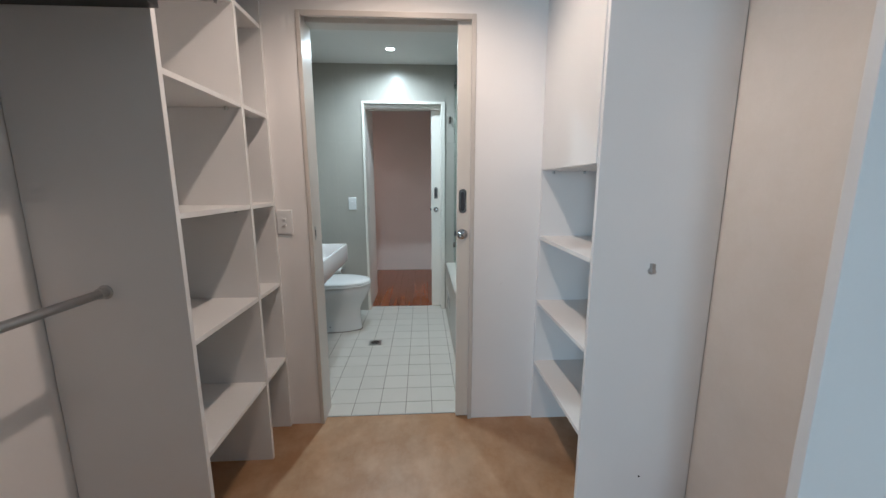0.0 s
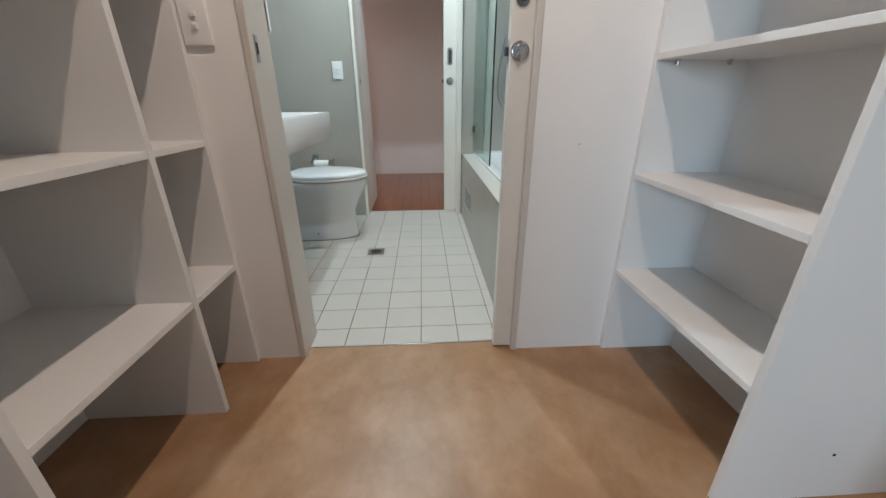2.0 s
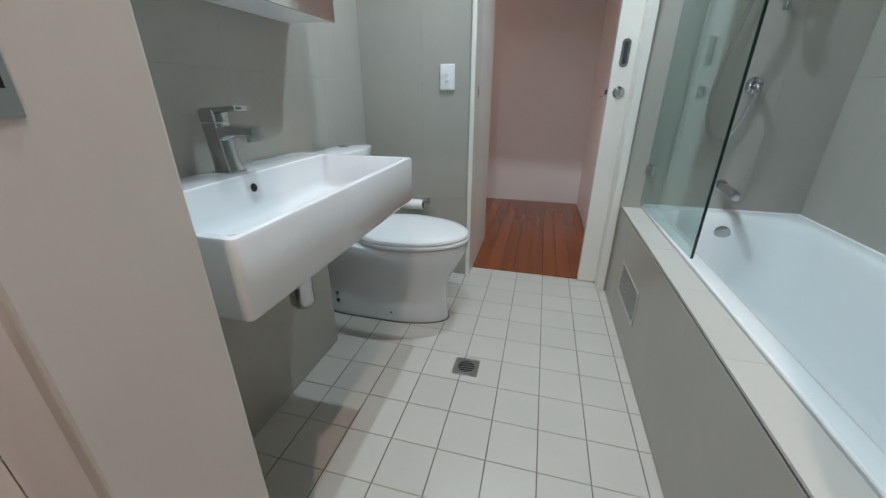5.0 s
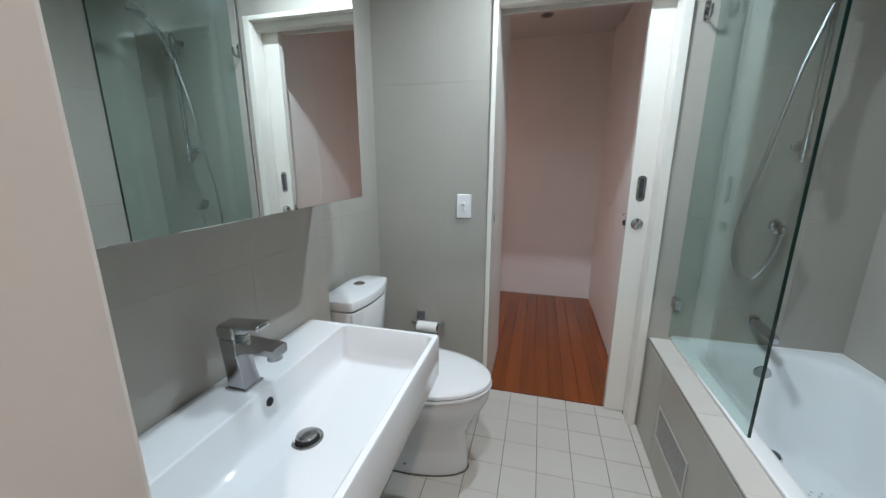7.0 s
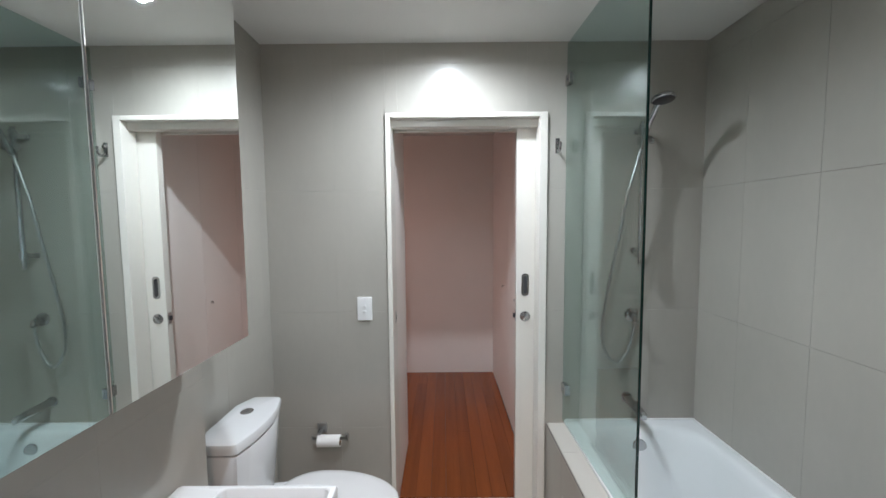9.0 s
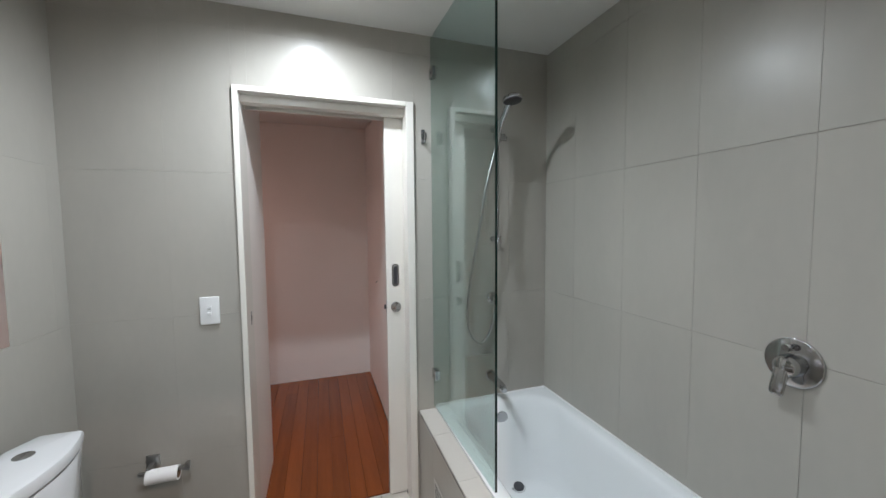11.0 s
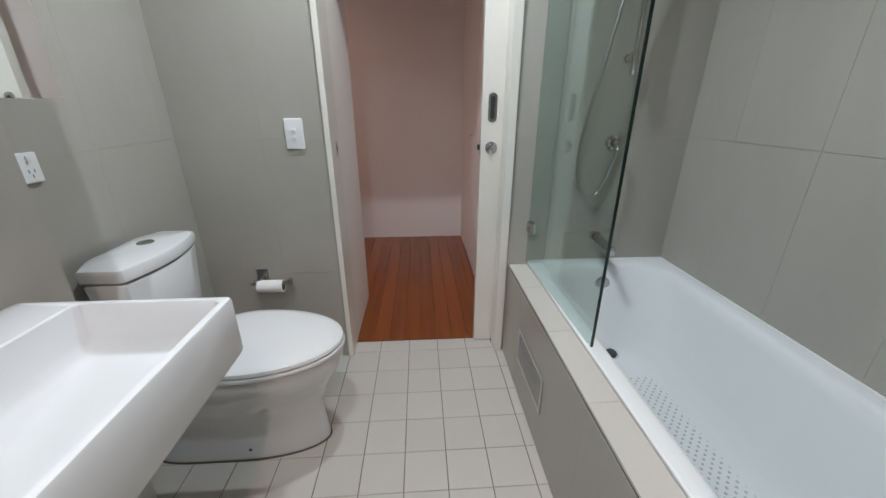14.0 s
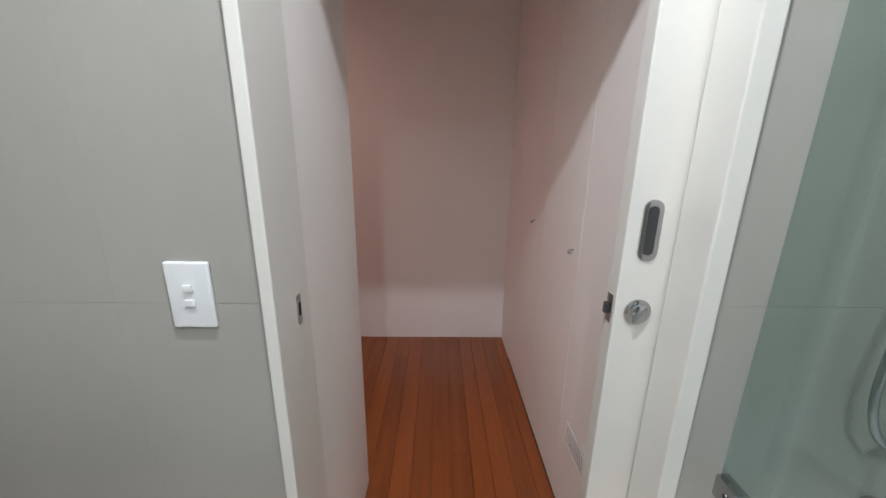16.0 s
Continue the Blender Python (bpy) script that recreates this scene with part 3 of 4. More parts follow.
# ---- basin ----
def basin():
    root = thing("wall_basin", "white rectangular wall-hung ceramic basin with a tap ledge", "basin")
    x0, x1, y0, y1, top, low = NIB_X + 0.001, 0.664, 3.075, 3.767, 0.815, 0.684
    cx, cy, hx, hy = (x0 + x1) / 2, (y0 + y1) / 2, (x1 - x0) / 2, (y1 - y0) / 2
    wx0, wx1 = x0 + 0.118, x1 - 0.016
    wcx, whx, why = (wx0 + wx1) / 2, (wx1 - wx0) / 2, hy - 0.016
    rings = [rounded(cx, cy, hx - 0.012, hy - 0.012, 0.010, low), rounded(cx, cy, hx - 0.003, hy - 0.003, 0.010, low + 0.004), rounded(cx, cy, hx, hy, 0.009, low + 0.012),
             rounded(cx, cy, hx, hy, 0.009, top - 0.006), rounded(cx, cy, hx - 0.002, hy - 0.002, 0.009, top - 0.0015), rounded(cx, cy, hx - 0.006, hy - 0.006, 0.009, top),
             rounded(wcx, cy, whx + 0.003, why + 0.003, 0.014, top), rounded(wcx, cy, whx, why, 0.014, top - 0.003), rounded(wcx, cy, whx - 0.005, why - 0.010, 0.016, top - 0.07),
             rounded(wcx + 0.001, cy, whx - 0.010, why - 0.020, 0.020, top - 0.088), rounded(wcx + 0.001, cy, whx - 0.022, why - 0.034, 0.024, top - 0.0965),
             rounded(wcx, cy, whx * 0.5, why * 0.4, 0.03, top - 0.103), rounded(wcx - 0.03, cy, 0.03, 0.03, 0.029, top - 0.106)]
    part("bowl", loft(rings), CERAMIC, root, "", True)
    ofl = part("overflow_ring", turned((wx0 + 0.001, cy + 0.019, top - 0.034), (1, 0, 0.07), [(0, 0.0105), (0.0015, 0.0105), (0.0028, 0.0088)], 18), CHROME, root, "", True)
    # flat black disc in place of a shaded hole
    part("overflow_hole", turned((wx0 + 0.0042, cy + 0.019, top - 0.034), (1, 0, 0.07), [(0, 0.0095), (0.0004, 0.0092)], 18), HOLE_BLACK, ofl, "flat black disc as the overflow's shaded hole")
    wx = wcx - 0.047
    wy = cy + 0.016
    waste = part("waste_flange", turned((wx, wy, top - 0.1055), (0, 0, 1), [(0, 0.033), (0.002, 0.033), (0.003, 0.028), (0.001, 0.025)], 28), CHROME, root, "", True)
    part("waste_gap", turned((wx, wy, top - 0.1035), (0, 0, 1), [(0, 0.0245), (0.0006, 0.0245)], 24), HOLE_BLACK, waste)
    part("waste_plug", turned((wx, wy, top - 0.103), (0, 0, 1), [(0, 0.014), (0.004, 0.014), (0.005, 0.0215), (0.008, 0.0215), (0.0105, 0.018), (0.0115, 0.005)], 28), CHROME, waste, "raised chrome pop-up plug", True)
    trap = part("bottle_trap", turned((wx, wy, low + 0.002), (0, 0, -1), [(0, 0.02), (0.02, 0.02), (0.021, 0.016), (0.07, 0.016), (0.071, 0.03), (0.075, 0.031), (0.2, 0.031), (0.204, 0.028), (0.215, 0.02)], 24), CHROME, root, "chrome bottle trap", True)
    part("waste_pipe", tube([(wx - 0.03, wy, low - 0.09), (NIB_X + 0.002, wy, low - 0.09)], 0.016, 16), CHROME, trap, "", True)
    part("wall_flange", turned((NIB_X + 0.001, wy, low - 0.09), (1, 0, 0), [(0, 0.033), (0.004, 0.032), (0.008, 0.018)], 20), CHROME, trap, "", True)


basin()


def basin_tap():
    root = thing("basin_mixer_tap", "square chrome single-lever basin mixer", "tap")
    x, y, z = 0.326, 3.436, 0.8155
    part("base_plate", box(x - 0.026, x + 0.026, y - 0.026, y + 0.026, z, z + 0.005, bevel=0.0015), CHROME, root)
    rings = [rounded(x, y, 0.0225, 0.0225, 0.004, z + 0.004), rounded(x - 0.004, y, 0.0205, 0.021, 0.004, z + 0.03), rounded(x - 0.009, y, 0.0195, 0.021, 0.004, z + 0.075),
             rounded(x - 0.011, y, 0.0205, 0.0215, 0.004, z + 0.108), rounded(x - 0.011, y, 0.0195, 0.0205, 0.004, z + 0.111)]
    part("body", loft(rings), CHROME, root, "", True)
    # flat spout that flares out of the body
    spout = bmesh.new()
    secs = [(x - 0.004, 0.062, 0.098), (x + 0.016, 0.078, 0.107), (x + 0.045, 0.0865, 0.106), (x + 0.088, 0.084, 0.1035), (x + 0.098, 0.082, 0.1025)]
    loft([[(sx, y + a, z + h) for a, h in ((-0.0205, lo + 0.003), (-0.0175, lo), (0.0175, lo), (0.0205, lo + 0.003), (0.0205, hi - 0.003), (0.0175, hi), (-0.0175, hi), (-0.0205, hi - 0.003))] for sx, lo, hi in secs], bm=spout)
    part("spout", spout, CHROME, root, "", True)
    part("aerator", turned((x + 0.083, y, z + 0.0845), (0.05, 0, -1), [(0, 0.0145), (0.012, 0.0145), (0.013, 0.011)], 18), STEEL, root, "", True)
    # lever block and its flat tongue
    part("lever_base", loft([rounded(x - 0.011, y, 0.0205, 0.0215, 0.005, z + 0.113), rounded(x - 0.012, y, 0.0215, 0.0225, 0.006, z + 0.118), rounded(x - 0.013, y, 0.0215, 0.0225, 0.006, z + 0.134), rounded(x - 0.012, y, 0.0195, 0.0205, 0.006, z + 0.139)]), CHROME, root, "", True)
    lev = box(-0.03, 0.068, -0.0195, 0.0195, -0.0055, 0.0055, bevel=0.0035, segments=3)
    bmesh.ops.transform(lev, matrix=pose(x - 0.001, y, z + 0.138, 0, -4, 0), verts=lev.verts)
    part("lever", lev, CHROME, root, "", True)


basin_tap()


# ---- mirror cabinet ----
def mirror_cabinet():
    root = thing("mirror_cabinet", "wall cabinet with two frameless mirror doors", "mirror cabinet")
    x0, x1, y0, y1, z0, z1 = NIB_X + 0.001, 0.411, 3.013, 3.846, 1.177, 2.12
    part("carcass", box(x0, x1 - 0.021, y0 + 0.004, y1 - 0.004, z0 + 0.004, z1, bevel=0.0015), MELAMINE, root, "white cabinet body")
    mid = 3.438
    # black strip puts the shade of the gap over the white carcass
    part("gap_shade", box(x1 - 0.0208, x1 - 0.008, mid - 0.0024, mid + 0.0024, z0 + 0.004, z1), HOLE_BLACK, root, "black strip as shade in the gap between the doors")
    for ya, yb in ((y0, mid - 0.0026), (mid + 0.0026, y1)):
        dr = part("mirror_door", box(x1 - 0.020, x1 - 0.0045, ya, yb, z0, z1, bevel=0.001), MELAMINE, root)
        part("mirror", box(x1 - 0.0043, x1, ya, yb, z0, z1, bevel=0.0008, segments=1), MIRROR, dr, "clear mirror glass")


mirror_cabinet()


# ---- toilet ----
def egg(cx, cy, back, front, half, z, n=40, square=2.4):
    """A ring like a toilet seat: squarish at the back (-x), round at the front (+x)."""
    pts = []
    for i in range(n):
        a = 2 * math.pi * i / n
        c, s = math.cos(a), math.sin(a)
        if c >= 0:
            pts.append((cx + front * c, cy + half * s, z))
        else:
            p = 2 / square
            pts.append((cx - back * abs(c) ** p, cy + half * math.copysign(abs(s) ** p, s), z))
    return pts


def toilet():
    root = thing("toilet", "white close-coupled toilet with closed lid and skirted pan", "toilet")
    cy = 4.170
    # pan: skirted foot that swells into the bowl
    rings = [egg(0.40, cy, 0.308, 0.278, 0.098, 0.0, square=6), egg(0.40, cy, 0.308, 0.280, 0.100, 0.02, square=6), egg(0.40, cy, 0.308, 0.270, 0.100, 0.12, square=6),
             egg(0.40, cy, 0.308, 0.272, 0.106, 0.19, square=5), egg(0.41, cy, 0.318, 0.290, 0.128, 0.25, square=4), egg(0.43, cy, 0.338, 0.306, 0.160, 0.31, square=3.5),
             egg(0.44, cy, 0.348, 0.318, 0.177, 0.355, square=3.2), egg(0.44, cy, 0.348, 0.322, 0.181, 0.385, square=3.2), egg(0.44, cy, 0.348, 0.320, 0.179, 0.397, square=3.2), egg(0.44, cy, 0.345, 0.314, 0.174, 0.401, square=3.2)]
    pan = part("pan", loft(rings), CERAMIC, root, "", True)
    for px, pz in ((0.16, 0.115), (0.16, 0.075), (0.43, 0.05)):
        part("screw_cap", turned((px, cy - 0.1, pz), (0, -1, 0), [(-0.002, 0.009 if px < 0.3 else 0.005), (0.002, 0.009 if px < 0.3 else 0.005), (0.003, 0.004)], 14), DARK_STEEL, pan, "dark fixing hole")
    part("base_seal", loft([egg(0.40, cy, 0.308, 0.284, 0.104, 0.0005, square=6), egg(0.40, cy, 0.308, 0.284, 0.104, 0.004, square=6)]), SEALANT, pan, "dark grubby seal at the floor")
    rings = [egg(0.46, cy, 0.188, 0.306, 0.184, 0.404), egg(0.46, cy, 0.19, 0.31, 0.187, 0.408), egg(0.46, cy, 0.19, 0.31, 0.187, 0.417), egg(0.46, cy, 0.188, 0.306, 0.184, 0.421)]
    part("seat_ring", loft(rings), SEAT, root, "", True)
    rings = [egg(0.46, cy, 0.188, 0.303, 0.183, 0.4235), egg(0.46, cy, 0.19, 0.307, 0.186, 0.428), egg(0.46, cy, 0.188, 0.304, 0.184, 0.438), egg(0.46, cy, 0.18, 0.29, 0.174, 0.4465), egg(0.46, cy, 0.16, 0.255, 0.15, 0.4515), egg(0.46, cy, 0.10, 0.15, 0.09, 0.4545), egg(0.46, cy, 0.02, 0.03, 0.02, 0.455)]
    lid = part("lid", loft(rings), SEAT, root, "", True)
    for sy in (-0.075, 0.075):
        part("hinge", tube([(0.268, cy + sy - 0.02, 0.425), (0.268, cy + sy + 0.02, 0.425)], 0.012, 14), SEAT, lid, "", True)

    # cistern: flat back, sides that splay, bowed front
    def bow(half, back, front, bulge, z, n=14):
        pts = [(back, cy - half * 0.55, z), (back + 0.035, cy - half, z), (front - 0.012, cy - half, z)]
        for i in range(n + 1):
            s = -1 + 2 * i / n
            pts.append((front + bulge * (1 - s * s), cy + (half - 0.006) * s, z))
        return pts + [(front - 0.012, cy + half, z), (back + 0.035, cy + half, z), (back, cy + half * 0.55, z)]

    part("cistern", loft([bow(0.128, 0.135, 0.238, 0.016, 0.395), bow(0.133, 0.133, 0.241, 0.018, 0.43), bow(0.151, 0.128, 0.253, 0.025, 0.58), bow(0.164, 0.124, 0.262, 0.030, 0.722), bow(0.162, 0.126, 0.260, 0.030, 0.7255), bow(0.151, 0.133, 0.249, 0.027, 0.7265), bow(0.151, 0.133, 0.249, 0.027, 0.732)]), CERAMIC, root, "", True)
    lidc = part("cistern_lid", loft([bow(0.160, 0.126, 0.259, 0.029, 0.7318), bow(0.166, 0.120, 0.265, 0.030, 0.7350), bow(0.168, 0.118, 0.267, 0.031, 0.760), bow(0.165, 0.121, 0.264, 0.030, 0.7685), bow(0.157, 0.128, 0.254, 0.028, 0.7715), bow(0.06, 0.16, 0.21, 0.01, 0.7735)]), CERAMIC, root, "", True)
    but = part("flush_button", turned((0.192, cy + 0.04, 0.7715), (0, 0, 1), [(0, 0.023), (0.0035, 0.023), (0.005, 0.021), (0.0052, 0.004)], 28), CHROME, lidc, "round chrome dual flush button", True)
    part("button_split", box(0.1915, 0.1925, cy + 0.021, cy + 0.059, 0.7766, 0.7771), DARK_STEEL, but)


toilet()


socket = thing("power_socket", "white double power socket with rocker switches on the tiled wall", "power socket")
part("plate", box(BX0 + 0.0005, BX0 + 0.011, 3.965, 4.081, 0.990, 1.062, bevel=0.004, segments=3), WHITE_PLASTIC, socket, "", True)
for sy in (3.99, 4.055):
    part("rocker", box(BX0 + 0.0105, BX0 + 0.016, sy - 0.006, sy + 0.006, 1.040, 1.054, bevel=0.002), WHITE_PLASTIC, socket, "", True)
    for dy, dz in ((-0.007, 0.0), (0.007, 0.0), (0.0, -0.012)):
        part("pin_slot", box(BX0 + 0.0108, BX0 + 0.0113, sy + dy - 0.001, sy + dy + 0.001, 1.018 + dz - 0.004, 1.018 + dz + 0.004), HOLE_BLACK, socket)

# ---- toilet roll ----
holder = thing("toilet_roll_holder", "square chrome toilet-roll holder on the tiled wall", "roll holder")
part("plate", box(0.302, 0.348, BY1 - 0.010, BY1 - 0.0005, 0.440, 0.486, bevel=0.0015), STEEL, holder)
part("arm", box(0.317, 0.333, BY1 - 0.055, BY1 - 0.010, 0.442, 0.458, bevel=0.0015), STEEL, holder)
part("bar", box(0.29, 0.462, BY1 - 0.062, BY1 - 0.048, 0.434, 0.447, bevel=0.0015), STEEL, holder)
part("end_stop", box(0.452, 0.466, BY1 - 0.066, BY1 - 0.044, 0.432, 0.460, bevel=0.0015), STEEL, holder)
roll = thing("toilet_roll", "nearly used-up white toilet roll on its bar", "toilet roll")
bm = loft([disc_ring((0.32, BY1 - 0.055, 0.424), (1, 0, 0), 0.028, 28), disc_ring((0.428, BY1 - 0.055, 0.424), (1, 0, 0), 0.028, 28), disc_ring((0.428, BY1 - 0.055, 0.424), (1, 0, 0), 0.0215, 28), disc_ring((0.32, BY1 - 0.055, 0.424), (1, 0, 0), 0.0215, 28), disc_ring((0.32, BY1 - 0.055, 0.424), (1, 0, 0), 0.028, 28)], (False, False))
bmesh.ops.remove_doubles(bm, verts=bm.verts, dist=1e-5)
part("paper", bm, PAPER, roll, "", True)
part("core", loft([disc_ring((0.3202, BY1 - 0.055, 0.424), (1, 0, 0), 0.0212, 24), disc_ring((0.4278, BY1 - 0.055, 0.424), (1, 0, 0), 0.0212, 24)], (False, False)), CARD, roll, "brown card core", True)


# ---- bath ----
def bath():
    root = thing("bathtub", "white enamel built-in bath with grey grip dots", "bathtub")
    x0, x1, y0, y1, z = 1.532, BX1 - 0.001, BY0 + 0.008, BY1 - 0.001, 0.492
    cx, cy, hx, hy = (x0 + x1) / 2, (y0 + y1) / 2, (x1 - x0) / 2, (y1 - y0) / 2
    n = 14
    R = lambda ix, iy, r, zz, dy=0.0: rounded(cx, cy + dy, hx - ix, hy - iy, r, zz, n)
    rings = [R(0, 0, 0.012, z - 0.03), R(0, 0, 0.012, z - 0.006), R(0.003, 0.003, 0.012, z - 0.001), R(0.010, 0.010, 0.012, z), R(0.040, 0.050, 0.12, z - 0.001), R(0.050, 0.062, 0.13, z - 0.004), R(0.060, 0.074, 0.14, z - 0.016),
             R(0.068, 0.085, 0.15, z - 0.05), R(0.085, 0.115, 0.16, z - 0.18, -0.004), R(0.105, 0.16, 0.165, z - 0.30, -0.01 + 0.02), R(0.125, 0.20, 0.15, z - 0.365, 0.03), R(0.15, 0.24, 0.13, z - 0.388, 0.04), R(0.20, 0.32, 0.10, z - 0.394, 0.05), R(0.26, 0.5, 0.04, z - 0.396, 0.05)]
    tub = part("shell", loft(rings, (False, True)), ENAMEL, root, "", True)
    # grip dots: rows of small raised pads on the floor of the bath
    bm = bmesh.new()
    zf = z - 0.3925
    for i in range(44):
        for j in range(20):
            if (i + j) % 2:
                continue
            px, py = 1.700 + j * 0.0158, 3.60 + i * 0.0158
            ring = disc_ring((px, py, zf), (0, 0, 1), 0.0047, 7)
            loft([ring, disc_ring((px, py, zf + 0.0016), (0, 0, 1), 0.0042, 7)], (False, True), bm)
    tagged(part("grip_dots", bm, GRIP, root, "grey anti-slip dots"), kind="stuff")
    for ends in (((x0 + 0.001, y0 + 0.01, z - 0.006), (x0 + 0.001, y1 - 0.005, z - 0.006)), ((x1 - 0.004, y0 + 0.01, z + 0.001), (x1 - 0.004, y1 - 0.005, z + 0.001)), ((x0 + 0.005, y1 - 0.004, z + 0.001), (x1 - 0.005, y1 - 0.004, z + 0.001))):
        part("sealant_bead", tube(ends, 0.005, 8), WHITE_PLASTIC, root, "white silicone bead", True)
    drain = part("waste_ring", turned((1.895, 4.437, zf - 0.001), (0, -0.1, 1), [(0, 0.036), (0.005, 0.036), (0.006, 0.030), (0.004, 0.027)], 24), CHROME, root, "", True)
    part("plug", turned((1.895, 4.437, zf + 0.002), (0, -0.1, 1), [(0, 0.025), (0.012, 0.026), (0.016, 0.023), (0.018, 0.010)], 24), DARK_STEEL, drain, "dark pop-up plug", True)
    part("overflow_cover", turned((1.86, 4.560, 0.405), (0, -1, 0.12), [(-0.012, 0.036), (0.01, 0.036), (0.014, 0.033), (0.0155, 0.02), (0.016, 0.003)], 28), CHROME, root, "round chrome overflow cover", True)


bath()

surround = structure("bath_surround", box(1.442 + T, 1.53, BY0 + T, BY1, 0, 0.468), GROUT, "tiled upstand in front of the bath", "bath surround")
hob = structure("bath_ledge", box(1.45, 1.531, BY0 + T, BY1 - 0.001, 0.4682, 0.4686), GROUT, "narrow tiled ledge along the bath", "ledge")
lay(hob, face_frame((0, 0, 0.476), (1, 0, 0), (0, 1, 0)), [(1.444, 1.531, BY0 + 0.008, BY1 - 0.001)], (1.444, 0.4), (3.785, 0.31), FLOOR_TILE, joint=0.0011, depth=0.007)
lay(surround, face_frame((1.442, 0, 0), (0, -1, 0), (0, 0, 1)), [(-BY1, -BY0 - 0.008, 0.0, 0.4665)], (-3.785, 0.62), (0.0, 0.4675), WALL_TILE, joint=0.0005)
trim = structure("trim_bath_edge", box(1.4428, 1.447, BY0 + 0.008, BY1 - 0.001, 0.4668, 0.4688), DARK_STEEL, "thin dark metal edge trim under the ledge", "trim")


def grille():
    root = thing("wall_vent", "rectangular slotted vent grille in the bath front", "vent")
    y0, y1, z0, z1, x = 4.065, 4.378, 0.150, 0.298, 1.4412
    # black sheet paints the darkness of the opening
    part("backing", box(x - 0.002, x, y0 + 0.004, y1 - 0.004, z0 + 0.004, z1 - 0.004), HOLE_BLACK, root, "flat black backing as the shade behind the slats")
    for a in ((y0, y1, z0, z0 + 0.012), (y0, y1, z1 - 0.012, z1), (y0, y0 + 0.012, z0 + 0.012, z1 - 0.012), (y1 - 0.012, y1, z0 + 0.012, z1 - 0.012)):
        part("frame_bar", box(x - 0.0036, x - 0.001, *a, bevel=0.0008), GRILLE, root)
    for k in range(10):
        zz = z0 + 0.0155 + k * 0.0119
        part("slat", box(x - 0.0026, x - 0.0019, y0 + 0.012, y1 - 0.012, zz, zz + 0.0050), GRILLE, root)


grille()

# ---- floor waste ----
fw = thing("floor_waste", "square dark metal floor drain with a round grate", "floor drain")
fx, fy = 0.832, 3.852
part("frame_plate", box(fx - 0.048, fx + 0.048, fy - 0.048, fy + 0.048, -0.004, 0.0022, bevel=0.001), STEEL, fw)
part("grate", turned((fx, fy, 0.0022), (0, 0, 1), [(0, 0.037), (0.0012, 0.037), (0.0016, 0.034)], 28), STEEL, fw, "dark round grate", True)
for k in range(6):
    yy = -0.0262 + k * 0.0105
    half = math.sqrt(max(0.032 ** 2 - yy ** 2, 0.0001))
    bm = box(-half, half, yy - 0.0031, yy + 0.0031, 0.0038, 0.0043)
    bmesh.ops.transform(bm, matrix=pose(fx, fy, 0, 0, 0, 24), verts=bm.verts)
    part("slot", bm, HOLE_BLACK, fw)


# ---- glass screen ----
def screen():
    root = thing("shower_screen", "fixed frameless green-tinted glass screen on the bath ledge", "shower screen")
    x, y0, y1, z0, z1 = 1.539, 3.982, BY1 - 0.004, 0.494, CEIL - 0.012
    # the sheet stands a little askew to the bath
    pane, edge = box(x - 0.004, x + 0.004, y0 + 0.0025, y1, z0, z1), box(x - 0.0041, x + 0.0041, y0, y0 + 0.0024, z0, z1)
    for v in (*pane.verts, *edge.verts):
        v.co.x -= 0.026 * (v.co.y - y0) - 0.002
    sheet = part("pane", pane, GLASS, root)
    sheet.visible_shadow = False
    rim = part("edge", edge, GLASS_EDGE, root, "dark green polished edge")
    rim.visible_shadow = False
    x -= 0.013
    for z in (0.663, 2.13):
        clip = part("wall_clip", box(x - 0.013, x + 0.013, BY1 - 0.052, BY1 - 0.0005, z - 0.024, z + 0.024, bevel=0.0015), CHROME, root, "square chrome glass clip")
        part("clip_screw", turned((x - 0.013, BY1 - 0.03, z), (-1, 0, 0), [(0, 0.006), (0.002, 0.005)], 12), DARK_STEEL, clip)


screen()


# ---- hook, shower, spout, mixer ----
hook = thing("robe_hook", "polished chrome J-shaped robe hook on the tiled wall", "hook")
part("plate", box(1.469, 1.489, BY1 - 0.006, BY1 - 0.0005, 1.800, 1.868, bevel=0.003), CHROME, hook, "", True)
part("prong", tube(smooth_path([(1.479, BY1 - 0.004, 1.818), (1.479, BY1 - 0.024, 1.803), (1.479, BY1 - 0.038, 1.806), (1.479, BY1 - 0.046, 1.822), (1.479, BY1 - 0.047, 1.842)], 6), 0.0058, 12), CHROME, hook, "", True)
part("boss", turned((1.479, BY1 - 0.005, 1.848), (0, -1, 0), [(0, 0.009), (0.010, 0.008), (0.013, 0.005)], 14), CHROME, hook, "", True)


